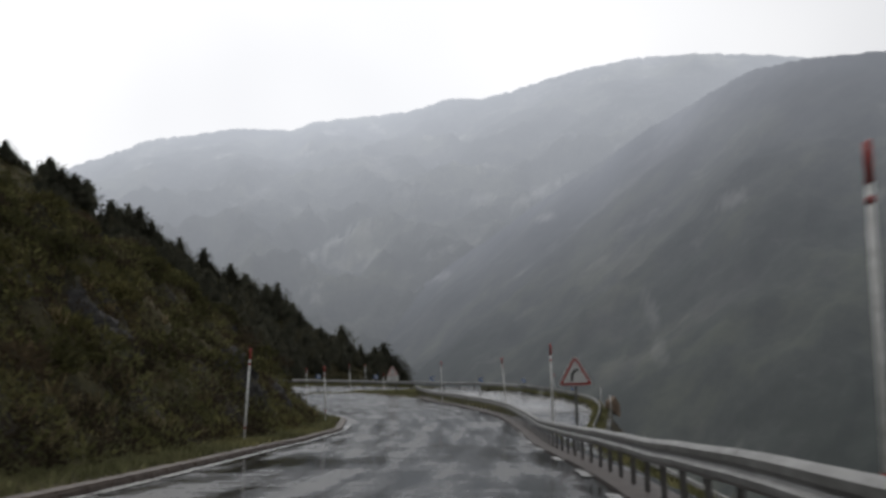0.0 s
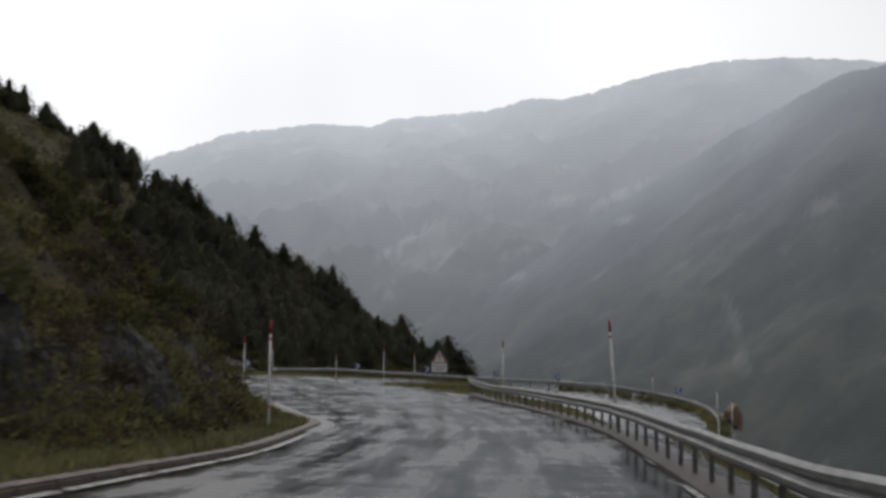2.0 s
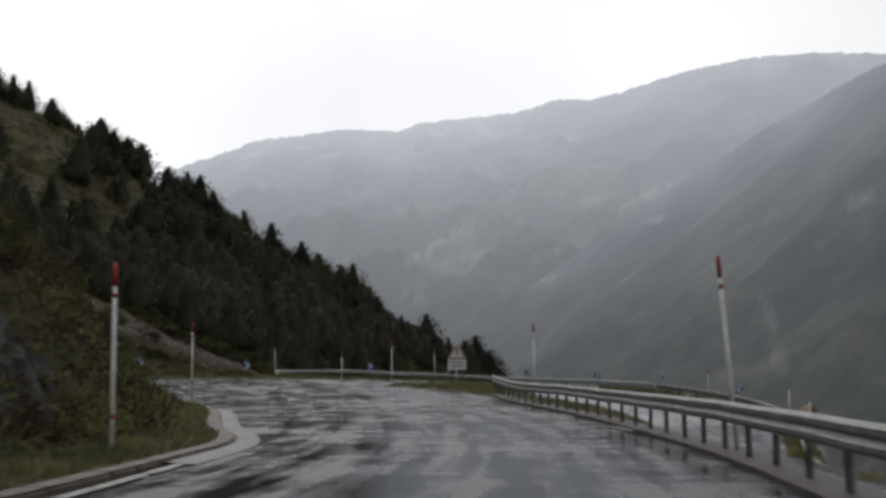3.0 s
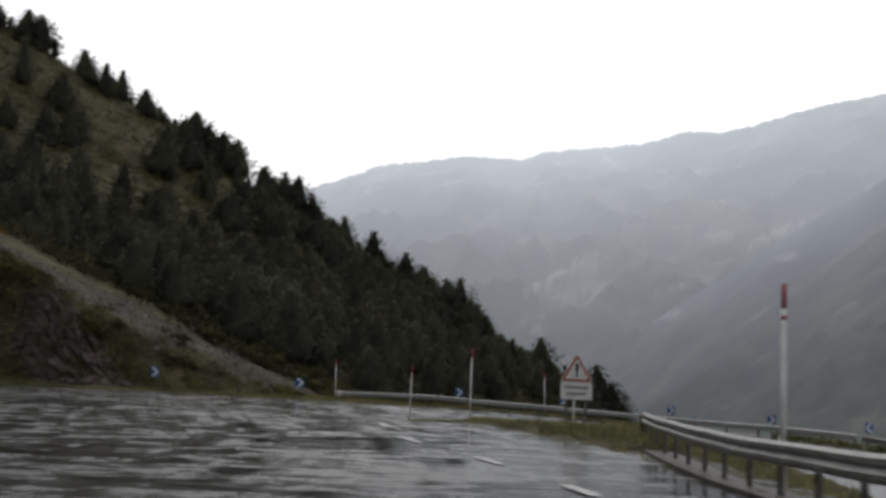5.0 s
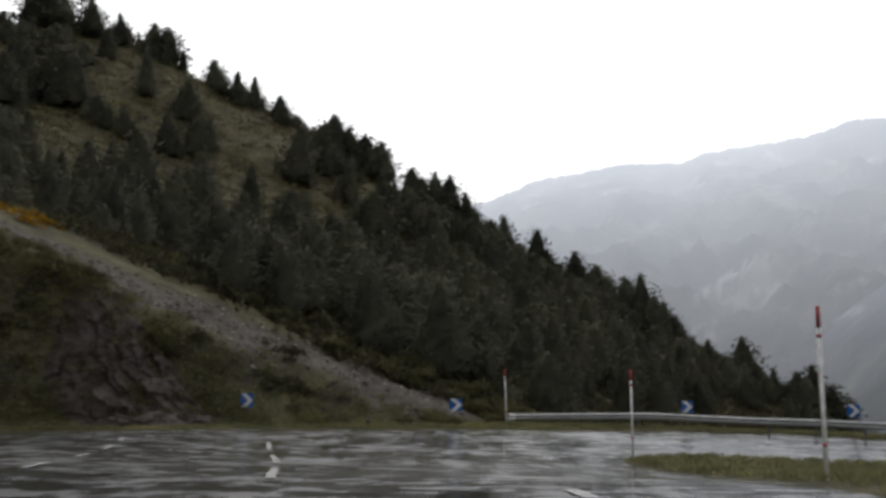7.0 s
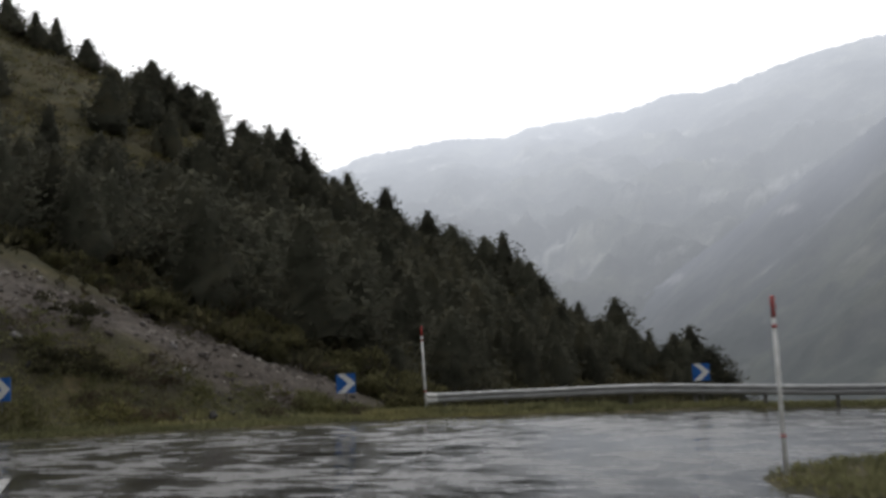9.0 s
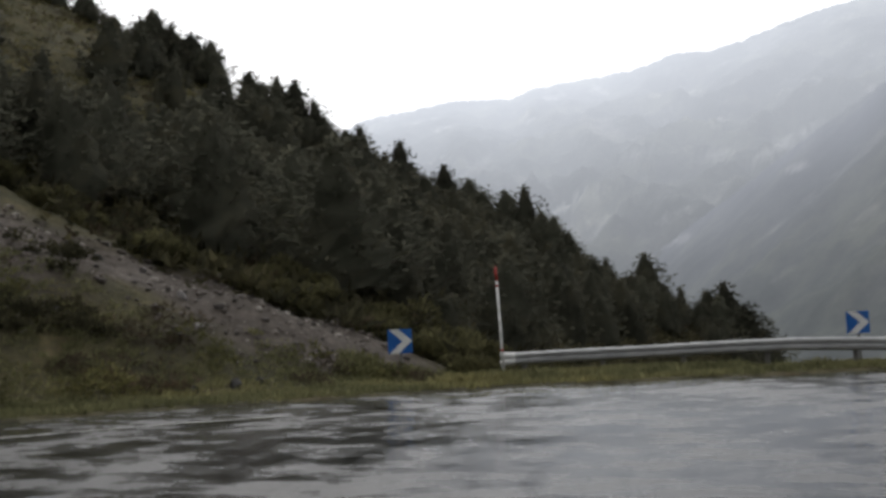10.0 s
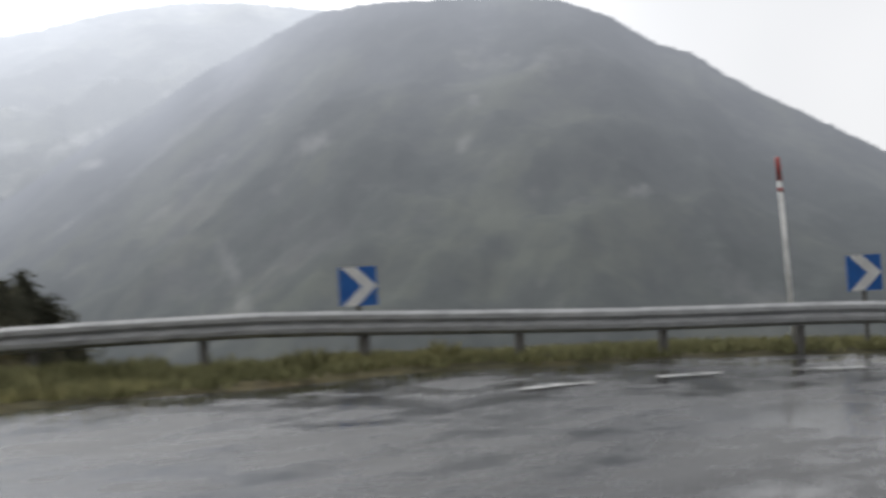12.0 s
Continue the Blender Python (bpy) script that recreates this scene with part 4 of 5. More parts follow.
def pine_mesh(seed, height, spread, fine=True):
    """A mountain pine: tapered trunk and whorls of limbs, upturned at their tips, carrying tufts of needles. Returns trunk, crown and normals."""
    rnd = random.Random(seed)
    trunk = bmesh.new()
    bend = [rnd.uniform(-0.18, 0.18) for _ in range(4)]
    tube(trunk, [(0, 0, -0.8), (bend[0], bend[1], height * 0.35), (bend[2], bend[3], height * 0.7), (0, 0, height * 0.97)], [0.17, 0.13, 0.08, 0.015], 6 if fine else 4)
    verts, faces, normals = [], [], []

    def tuft(c, size, out, blades):
        soft = Vector((out.x * 0.8, out.y * 0.8, 0.42 + 0.35 * c.z / height)) + Vector((rnd.gauss(0, 0.13), rnd.gauss(0, 0.13), rnd.gauss(0, 0.13)))
        soft.normalize()
        for _ in range(blades):
            d = Vector((rnd.gauss(0, 0.8), rnd.gauss(0, 0.8), rnd.gauss(0.45, 0.6))) + out * 0.8
            d.normalize()
            s = d.cross(Vector((rnd.gauss(0, 1), rnd.gauss(0, 1), rnd.gauss(0, 1)))).normalized()
            L, w = size * rnd.uniform(0.8, 1.5), size * (rnd.uniform(0.14, 0.25) if fine else rnd.uniform(0.22, 0.38))
            k = len(verts)
            verts.extend([c - s * w * 0.5, c + d * L * 0.5 - s * w, c + d * L, c + d * L * 0.55 + s * w])
            face = (k, k + 1, k + 2, k + 3)
            faces.append(face[::-1] if s.cross(d).dot(soft) > 0 else face)
            normals.extend([soft] * 4)
    lop, ways = rnd.uniform(0, 6.28), [rnd.uniform(0.72, 1.2) for _ in range(7)]

    def outline(u, a):
        """The crown's reach at the height u in the direction a."""
        q = (a / 6.2832 * 7 + 2.3 * u) % 7
        side = ways[int(q)] * (1 - q % 1) + ways[(int(q) + 1) % 7] * (q % 1)
        return spread * (1 - u ** 1.45) ** 0.85 * min(1.0, 0.6 + 3.0 * u) * side * (1 + 0.16 * math.cos(a - lop))
    # the shaded inner mass of the crown
    rings = []
    for i in range(9):
        u = 0.05 + 0.112 * i
        ring = []
        for k in range(7):
            a = k * 6.2832 / 7 + 0.4 * i
            r = (0.66 if fine else 0.8) * outline(u, a) * rnd.uniform(0.8, 1.1)
            ring.append(len(verts))
            verts.append(Vector((r * math.cos(a), r * math.sin(a), height * (u + rnd.uniform(-0.02, 0.02)))))
            normals.append(Vector((0.85 * math.cos(a), 0.85 * math.sin(a), 0.4)).normalized())
        rings.append(ring)
    for p, q in zip(rings, rings[1:]):
        faces.extend((p[k], p[(k + 1) % 7], q[(k + 1) % 7], q[k]) for k in range(7))
    z = height * rnd.uniform(0.05, 0.09)
    while z < height * 0.95:
        u = z / height
        n = rnd.randint(6, 7) if u < 0.75 else rnd.randint(3, 4)
        turn = rnd.uniform(0, 6.28)
        for k in range(n):
            if rnd.random() < 0.1:
                continue
            a = turn + k * 6.28 / n + rnd.uniform(-0.35, 0.35)
            r = outline(u, a) * rnd.uniform(0.68, 1.15) + 0.1
            out = Vector((math.cos(a), math.sin(a), 0))
            base = Vector((0, 0, z))
            if r > 1.2 and fine and k % 2 == 0:
                tube(trunk, [base, base + out * r * 0.6, base + out * r + Vector((0, 0, 0.16 * r))], [0.035, 0.022, 0.008], 3, False)
            m = max(2, int(r / (0.4 if fine else 0.75)))
            for q in range(m):
                f = (q + 0.9) / m
                if f < (0.45 if fine else 0.6) and u < 0.8:
                    continue
                c = base + out * r * f + Vector((rnd.gauss(0, 0.13), rnd.gauss(0, 0.13), r * (0.22 * f * f - 0.06) + rnd.gauss(0, 0.1) + 0.25 * u * r))
                tuft(c, (0.36 if fine else 0.55) * (1.1 - 0.3 * u), out, 6 if fine else 3)
        z += height * rnd.uniform(0.042, 0.06) * (1 if fine else 1.35)
    for f in (0.97, 0.94, 0.9, 0.86):
        tuft(Vector((rnd.gauss(0, 0.06), rnd.gauss(0, 0.06), height * f)), 0.4, Vector((rnd.gauss(0, 0.3), rnd.gauss(0, 0.3), 0.9)), 4)
    me = bpy.data.meshes.new("crown")
    me.from_pydata([tuple(v) for v in verts], [], faces)
    soften(me, [tuple(v) for v in normals])
    me.materials.append(NEEDLES)
    tm = bpy.data.meshes.new("trunk")
    trunk.to_mesh(tm)
    trunk.free()
    tm.materials.append(BARK)
    return tm, me, np.array([tuple(v) for v in normals])


PINE_SIZES = [(8.5, 2.8), (6.8, 2.8), (9.4, 2.7), (5.6, 2.3), (9.0, 3.4), (8.0, 2.2)]
PINES = [pine_mesh(11 + i, h, w) for i, (h, w) in enumerate(PINE_SIZES)]
PINE_LABELS = ["dark slender mountain pine on the wooded slope", "broad dark mountain pine on the wooded slope", "tall dark mountain pine on the wooded slope",
               "small bushy mountain pine on the wooded slope", "tall broad mountain pine on the wooded slope", "narrow dark mountain pine on the wooded slope"]
PINE_MODEL = {}


def pine(x, y, kind, scale, turn, z=None, wide=1.0):
    m = pose(x, y, (ground_at(x, y) if z is None else z) - 0.15, random.uniform(-3, 3), random.uniform(-3, 3), turn)
    if kind not in PINE_MODEL:
        c = thing("pine_tree", PINE_LABELS[kind], "tree", m, "pines on the spur")
        for nm, me in zip(("trunk", "crown"), PINES[kind]):
            new(nm, me).parent = c
        PINE_MODEL[kind] = c
    else:
        c = copy_thing(PINE_MODEL[kind], m)
    c.matrix_basis = m @ Matrix.Diagonal((scale * wide, scale * wide, scale, 1))
    return c


def spur_x(y):
    """Where the spur's foot lies."""
    return np.interp(y, [40, 62, 100, 140, 172, 201, 228, 260], [-8, -1.5, 6, 18, 31.5, 33.5, 31, 14])


def spur_depth(x, y):
    """How far up the spur, across its fall line, a place lies."""
    return float(spur_x(y)) - x


rnd = random.Random(5)
cells = {}


def free(x, y, gap):
    cx, cy = int(x // 5), int(y // 5)
    return all((x - a) ** 2 + (y - b) ** 2 >= gap * gap for i in (-1, 0, 1) for j in (-1, 0, 1) for a, b in cells.get((cx + i, cy + j), ()))


def take(x, y):
    cells.setdefault((int(x // 5), int(y // 5)), []).append((x, y))


# the spur's brow as it is seen from the bend: the land's highest angle in each direction
BROW_AZ = np.radians(np.arange(-45, 26, 0.5))
brow_r = np.arange(60, 300, 1.5)
BX, BY = brow_r[None, :] * np.sin(BROW_AZ)[:, None], 30 + brow_r[None, :] * np.cos(BROW_AZ)[:, None]
BROW = ((land_z(BX, BY)[0] - 1.0) / brow_r[None, :]).max(axis=1)


def head_room(x, y, z):
    """How tall a tree may grow before it stands clear of the brow."""
    r = math.hypot(x, y - 30)
    return float(np.interp(math.atan2(x, y - 30), BROW_AZ, BROW)) * r + 1.0 + 2.6 - z


# pines that stand out on the brow: x, height above the ground, kind
BROW_PINES = [(-94.9, 10.2, 1), (-88.1, 8.2, 2), (-81.8, 6.2, 2), (-75.7, 5.9, 1), (-72.6, 6.1, 3), (-69.5, 3.1, 2), (-63.3, 5.1, 0), (-59.3, 4.8, 2), (-55.6, 5.7, 2), (-51.0, 4.4, 1), (-40.9, 6.9, 4),
              (-38.0, 6.3, 4), (-35.5, 6.1, 3), (-32.4, 6.9, 4), (-26.8, 5.4, 1), (-23.2, 6.5, 5), (-20.6, 7.4, 1), (-17.7, 6.0, 2), (-11.0, 5.3, 0), (-5.6, 5.9, 0), (1.2, 6.0, 4), (3.9, 5.6, 1),
              (6.1, 4.6, 1), (8.7, 6.4, 1), (10.8, 8.4, 2), (14.0, 6.0, 4), (15.5, 4.9, 0), (20.3, 3.8, 0), (25.0, 5.2, 1), (29.2, 3.7, 2), (32.0, 5.4, 0), (34.7, 7.6, 1), (36.9, 5.5, 3)]
for x, tall, kind in BROW_PINES:
    y = float(np.interp(x, [-80, -20, 2, 8, 14, 40], [197, 196, 195, 186, 173, 171]))
    pine(x, y, kind, (tall + 0.9) / PINE_SIZES[kind][0], rnd.uniform(0, 360), wide=rnd.uniform(1.4, 1.8))
    take(x, y)
    # a lower neighbour leans into each of them
    x, y, kind = x + rnd.choice((-1, 1)) * rnd.uniform(1.4, 2.2), y - rnd.uniform(1.5, 4), rnd.choice((1, 3, 4))
    pine(x, y, kind, 0.78 * tall / PINE_SIZES[kind][0], rnd.uniform(0, 360), wide=1.65)
    take(x, y)
low_data = []
for i, (h, w) in enumerate(PINE_SIZES):
    tm, cm, nm = pine_mesh(41 + i, h, w, False)
    co = np.empty(len(cm.vertices) * 3)
    cm.vertices.foreach_get("co", co)
    low_data.append((co.reshape(-1, 3), np.array([p.vertices[:] for p in cm.polygons]), nm))
GAPS = lambda x, y: float(lumps(np.array([x]), np.array([y]), 34, 40)[0])
woods_co, woods_faces, woods_normals, woods_n, single = [], [], [], 0, 2 * len(BROW_PINES)
tries = np.random.RandomState(8)
tx, ty = tries.uniform(-150, 45, 9000), tries.uniform(64, 262, 9000)
tz, tsd, _ = land_z(tx, ty)
for x, y, z, sd in zip(tx.tolist(), ty.tolist(), tz.tolist(), tsd.tolist()):
    d = spur_depth(x, y)
    crest = y > (71 if -14 < x < 4 else 67 + 0.10 * max(0, -x))
    if d < (-8 if y > 150 else -1.5) or sd < 8 or not (crest or x > 4):
        continue
    keep = (1.0 if d < 44 else max(0.1, 1 - (d - 42) / 14)) * (1.0 if math.sin(x * 0.13 + 1.2 * math.sin(y * 0.07)) + math.sin(y * 0.11 - x * 0.05) > -0.75 or d < 30 else 0.2) * (0.1 if d > 36 and GAPS(x, y) > 0.3 else 1.0)
    if rnd.random() > keep or not free(x, y, rnd.uniform(2.3, 5.0) * (0.7 if d < 18 else 1.0)):
        continue
    kind = rnd.randrange(6)
    size = (rnd.uniform(0.55, 1.05) if d < 44 else rnd.uniform(0.7, 1.25)) * (0.7 if d < 4 else 1.0) * (0.7 if y < 105 else 0.8 if y < 150 else 0.9)
    size = min(size, head_room(x, y, z) / PINE_SIZES[kind][0])
    if size < 0.22:
        continue
    take(x, y)
    wide = rnd.uniform(1.1, 1.6)
    if single < 300 and (y < 100 or rnd.random() < 0.12):
        single += 1
        pine(x, y, kind, size, rnd.uniform(0, 360), z, wide)
        continue
    stand = [(x, y, z, kind, size)]
    # in the open upper slope the pines stand in close clumps of unequal height
    for _ in range(rnd.choice((0, 1, 1, 2)) if d > 40 else 0):
        nx, ny, nk = x + rnd.uniform(-2.4, 2.4), y + rnd.uniform(-2.0, 2.6), rnd.randrange(6)
        nz = float(land_z(np.array([nx]), np.array([ny]))[0][0])
        ns = min(size * rnd.uniform(0.45, 1.0), head_room(nx, ny, nz) / PINE_SIZES[nk][0])
        if ns > 0.22:
            stand.append((nx, ny, nz, nk, ns))
    for px, py, pz, k, sc in stand:
        co, fa, no = low_data[k]
        a = rnd.uniform(0, 6.28)
        rot = np.array([[math.cos(a), -math.sin(a), 0], [math.sin(a), math.cos(a), 0], [0, 0, 1]])
        woods_co.append(co @ rot.T * (sc * wide, sc * wide, sc) + (px, py, pz - 0.15))
        woods_faces.append(fa + woods_n)
        woods_normals.append(no @ rot.T)
        woods_n += len(co)
me = bpy.data.meshes.new("pine_woods")
me.from_pydata(np.concatenate(woods_co).tolist(), [], np.concatenate(woods_faces).tolist())
soften(me, np.concatenate(woods_normals).tolist())
me.materials.append(NEEDLES)
tagged(new("pine_woods", me), "dense dark pine woods covering the spur", "woods", kind="stuff")


# ---- bushes at the foot of the woods ----
def bush_mesh(seed):
    rnd = random.Random(seed)
    verts, faces, normals = [], [], []
    lobes = [(Vector((rnd.uniform(-0.7, 0.7), rnd.uniform(-0.6, 0.6), rnd.uniform(0.25, 0.6))), rnd.uniform(0.4, 0.7)) for _ in range(6)]
    for c, r in lobes:
        for _ in range(330):
            d = Vector((rnd.gauss(0, 1), rnd.gauss(0, 1), rnd.gauss(0.25, 0.9))).normalized()
            p = c + d * r * rnd.uniform(0.75, 1.05)
            if p.z < 0:
                continue
            s = d.cross(Vector((rnd.gauss(0, 1), rnd.gauss(0, 1), rnd.gauss(0, 1)))).normalized()
            L = rnd.uniform(0.06, 0.13)
            q = (d + Vector((rnd.gauss(0, 0.5), rnd.gauss(0, 0.5), rnd.gauss(0.3, 0.4)))).normalized()
            k = len(verts)
            verts.extend([p - s * L * 0.45, p + s * L * 0.45, p + q * L * 1.5])
            faces.append((k, k + 1, k + 2) if s.cross(q).dot(d) > 0 else (k + 2, k + 1, k))
            normals.extend([tuple((d + Vector((0, 0, 0.4))).normalized())] * 3)
    me = bpy.data.meshes.new("foliage")
    me.from_pydata([tuple(v) for v in verts], [], faces)
    soften(me, normals)
    me.materials.append(BROOM)
    stems = bmesh.new()
    for c, r in lobes:
        tube(stems, [(0, 0, -0.2), tuple(c * 0.5), tuple(c)], [0.03, 0.022, 0.01], 5, False)
    sm = bpy.data.meshes.new("stem")
    stems.to_mesh(sm)
    stems.free()
    sm.materials.append(BARK)
    return sm, me


BUSHES = [bush_mesh(80 + i) for i in range(3)]
rnd = random.Random(17)
bush_model = {}
for _ in range(110):
    x, y = rnd.uniform(-18, 3.5), rnd.uniform(60.5, 72.5)
    z, sd, _seg = land_z(np.array([x]), np.array([y]))
    if sd[0] < 5.4 or (x < -3 and y < 63.5 - 0.2 * x) or (x < -1.2 and y < 62.8):
        continue
    k = rnd.randrange(3)
    m = pose(x, y, float(z[0]) - 0.05, 0, 0, rnd.uniform(0, 360))
    sc = rnd.uniform(0.4, 0.85)
    if k not in bush_model:
        bush_model[k] = thing("bush", "olive green broom bush at the foot of the woods", "bush", m, "bushes below the woods")
        for nm, me in zip(("stem", "foliage"), BUSHES[k]):
            new(nm, me).parent = bush_model[k]
    else:
        copy_thing(bush_model[k], m).matrix_basis = m @ Matrix.Diagonal((sc, sc, sc, 1))


# ---- shrubs, grass and stones ----
def leaves(places, count, size, spread, height, mat, name, label, category, seed, blade=0.0):
    """Many small leaves in clumps, as one mesh. blade: how upright the leaves stand, 0 to 1."""
    g = np.random.RandomState(seed)
    P = np.repeat(np.array(places, float), count, axis=0)
    n = len(P)
    s = np.repeat(g.uniform(0.55, 1.3, len(places)), count)
    off = g.normal(0, 1, (n, 3))
    off /= np.linalg.norm(off, axis=1)[:, None]
    off *= g.uniform(0.35, 1.0, (n, 1)) ** 0.5
    c = P + np.stack([off[:, 0] * spread * s, off[:, 1] * spread * s, np.abs(off[:, 2]) * height * s], 1)
    d = off + g.normal(0, 0.5, (n, 3))
    d[:, 2] = np.abs(d[:, 2]) * (1 - blade) + blade * 2.2
    d /= np.linalg.norm(d, axis=1)[:, None]
    e = np.cross(d, g.normal(0, 1, (n, 3)))
    e /= np.linalg.norm(e, axis=1)[:, None] + 1e-9
    L = (size * g.uniform(0.6, 1.5, n))[:, None]
    w = L * (0.24 - 0.14 * blade)
    # the clump's own roundness gives the normals
    soft = off * np.array([spread, spread, height]) / max(spread, height) + [0, 0, 0.55 + blade * 0.8] + g.normal(0, 0.15, (n, 3))
    soft /= np.linalg.norm(soft, axis=1)[:, None]
    e[np.sum(np.cross(e, d) * soft, axis=1) < 0] *= -1
    co = np.stack([c - e * w, c + e * w, c + d * L], 1).reshape(-1, 3)
    me = bpy.data.meshes.new(name)
    me.from_pydata(co.tolist(), [], np.arange(n * 3).reshape(-1, 3).tolist())
    soften(me, np.repeat(soft, 3, axis=0).tolist())
    me.materials.append(mat)
    return tagged(new(name, me), label, category, kind="stuff")


def scatter(n, x0, x1, y0, y1, test, seed):
    """Random places on the land for which test(x, y, sd, seg) holds."""
    g = np.random.RandomState(seed)
    x, y = g.uniform(x0, x1, n), g.uniform(y0, y1, n)
    z, sd, seg = land_z(x, y)
    ok = test(x, y, sd, seg)
    return np.stack([x, y, z], 1)[ok]


on_bank = lambda x, y, sd, seg: (seg < N_LEFT - 1) & (sd > 1.3) & (sd < 24)
patchy = lambda size, seed, cut: (lambda x, y, sd, seg: on_bank(x, y, sd, seg) & (lumps(x, y, size, seed) > cut))
leaves(scatter(12000, -30, 2, -78, 12, patchy(6, 21, -0.2), 31), 30, 0.13, 0.55, 0.45, SHRUB, "broom_scrub", "low olive green broom scrub on the bank", "scrub", 1)
leaves(scatter(16000, -30, 2, -78, 12, patchy(5, 23, -0.6), 32), 24, 0.12, 0.5, 0.35, HEATHER, "heather", "brown heather covering the rocky bank", "heather", 2)
leaves(scatter(60000, -30, 3, -80, 14, lambda x, y, sd, seg: (seg < N_LEFT - 1) & (sd > 0.25) & (sd < 7) & (lumps(x, y, 4, 24) > -0.8 + 0.22 * sd), 33), 9, 0.13, 0.2, 0.05, GRASS, "bank_grass", "rough wet grass on the bank and verge", "grass", 3, 0.75)
tussock = lambda x, y, sd, seg: on_bank(x, y, sd, seg) & (np.sin(sd * 2.6 + 2.2 * lumps(x, y, 11, 6)) > 0.1 - 0.5 * lumps(x, y, 3.5, 19))
leaves(scatter(2400, -30, 1, -78, 12, lambda x, y, sd, seg: tussock(x, y, sd, seg) & (sd > 3.2) & (lumps(x, y, 9, 33) > -0.35), 50), 300, 0.17, 0.85, 0.6, SHRUB, "broom_cushions", "olive broom cushions on the bank", "scrub", 13)
leaves(scatter(800, -30, 1, -78, 12, lambda x, y, sd, seg: tussock(x, y, sd, seg) & (sd > 2.6) & (lumps(x, y, 9, 33) < 0.1), 49), 260, 0.15, 0.75, 0.55, HEATHER, "heather_cushions", "dark brown heather cushions on the bank", "heather", 12)
leaves(scatter(2600, -30, 2, -78, 12, lambda x, y, sd, seg: on_bank(x, y, sd, seg) & (sd < 5.5) & (lumps(x, y, 3, 35) > -0.1), 54), 26, 0.3, 0.22, 0.06, DEAD_GRASS, "dry_grass_tufts", "pale dry grass tufts on the lower bank", "grass", 16, 0.75)
on_cut = lambda x, y, sd, seg: (seg >= N_LEFT) & (seg < N_LEFT + 12) & (sd > 0.08)
leaves(scatter(32000, -34, 24, 42, 68, lambda x, y, sd, seg: on_cut(x, y, sd, seg) & (sd < 5.4 + 0.42 * np.clip(-x - 5, 0, 8) + 1.5 * lumps(x, y, 5, 26)), 34), 16, 0.11, 0.2, 0.04, GRASS, "verge_grass", "rough green grass along the outer verge", "grass", 4, 0.7)
leaves(scatter(6500, -4, 10, 55, 64, lambda x, y, sd, seg: on_cut(x, y, sd, seg) & (sd > 1.0) & (sd < 4.5 + 2.0 * (x < 2.5)) & ((x > -1.6) | (sd > 5.2)) & (lumps(x, y, 3, 25) > -0.5 + 0.2 * np.maximum(0, x - 2)), 52), 14, 0.21, 0.2, 0.05, GRASS, "tall_grass", "tall rank grass under the end of the outer rail", "grass", 15, 0.8)
leaves(scatter(30000, 0, 38, -60, 54, lambda x, y, sd, seg: (seg >= N_LEFT + 13) & (seg < N_LEFT + N_FAR - 1) & (sd > 0.1) & (sd < 1.6), 56), 14, 0.3, 0.25, 0.06, GRASS, "lower_verge_grass", "rank grass under the rail of the lower road", "grass", 17, 0.75)
cut_face = lambda x, y, sd, seg: on_cut(x, y, sd, seg) & (sd > 3) & (sd < 14) & (x < 0)
leaves(scatter(7000, -50, 0, 44, 72, lambda x, y, sd, seg: cut_face(x, y, sd, seg) & (sd < 6 + 0.26 * np.maximum(0, -x - 7)) & (lumps(x, y, 5, 27) > np.interp(x, [-16, -10], [-0.7, 0.45])), 35), 46, 0.13, 0.5, 0.45, SHRUB, "cut_slope_scrub", "olive scrub growing on the cut slope", "scrub", 5)
leaves(scatter(6000, -50, 0, 44, 72, lambda x, y, sd, seg: cut_face(x, y, sd, seg) & (sd < 6.5 + 0.26 * np.maximum(0, -x - 7)) & (lumps(x, y, 6, 28) > np.interp(x, [-16, -10], [-0.5, 0.2])), 45), 40, 0.11, 0.45, 0.3, HEATHER, "cut_slope_heather", "brown heather growing on the cut slope", "heather", 10)
leaves(scatter(9000, -34, -8, 46, 72, lambda x, y, sd, seg: cut_face(x, y, sd, seg) & (sd > 5.5) & (sd < 10) & (lumps(x, y, 4.5, 61) > 0.47), 57), 44, 0.13, 0.38, 0.32, UNDERWOOD, "scree_mats", "dark green mats of scrub growing over the scree", "scrub", 18)
leaves(scatter(20000, 2, 26, -5, 47, lambda x, y, sd, seg: (seg >= N_LEFT + N_FAR - 1) & (sd > 0.15), 36), 10, 0.12, 0.18, 0.03, GRASS, "island_grass", "short wet olive grass on the traffic island", "grass", 6, 0.65)
leaves(scatter(9000, -2, 16, -70, 18, lambda x, y, sd, seg: (seg >= N_LEFT + N_FAR - 1) & (sd > 1.3) & (sd < 7), 37), 10, 0.17, 0.18, 0.04, GRASS, "embankment_grass", "coarse grass on the embankment behind the rail", "grass", 7, 0.65)
leaves(scatter(16000, -40, 36, 64, 215, lambda x, y, sd, seg: (sd > 8) & (spur_x(y) - x > -6) & (spur_x(y) - x < 26), 51), 12, 0.38, 0.8, 0.7, UNDERWOOD, "underwood", "dark brushwood under the lower pines", "undergrowth", 14)
leaves(scatter(14000, -130, 30, 64, 250, lambda x, y, sd, seg: (sd > 9) & (lumps(x, y, 21, 30) > -0.2), 48), 9, 0.36, 0.9, 0.25, HEATHER, "slope_heather", "brown heather between the pines", "heather", 11)
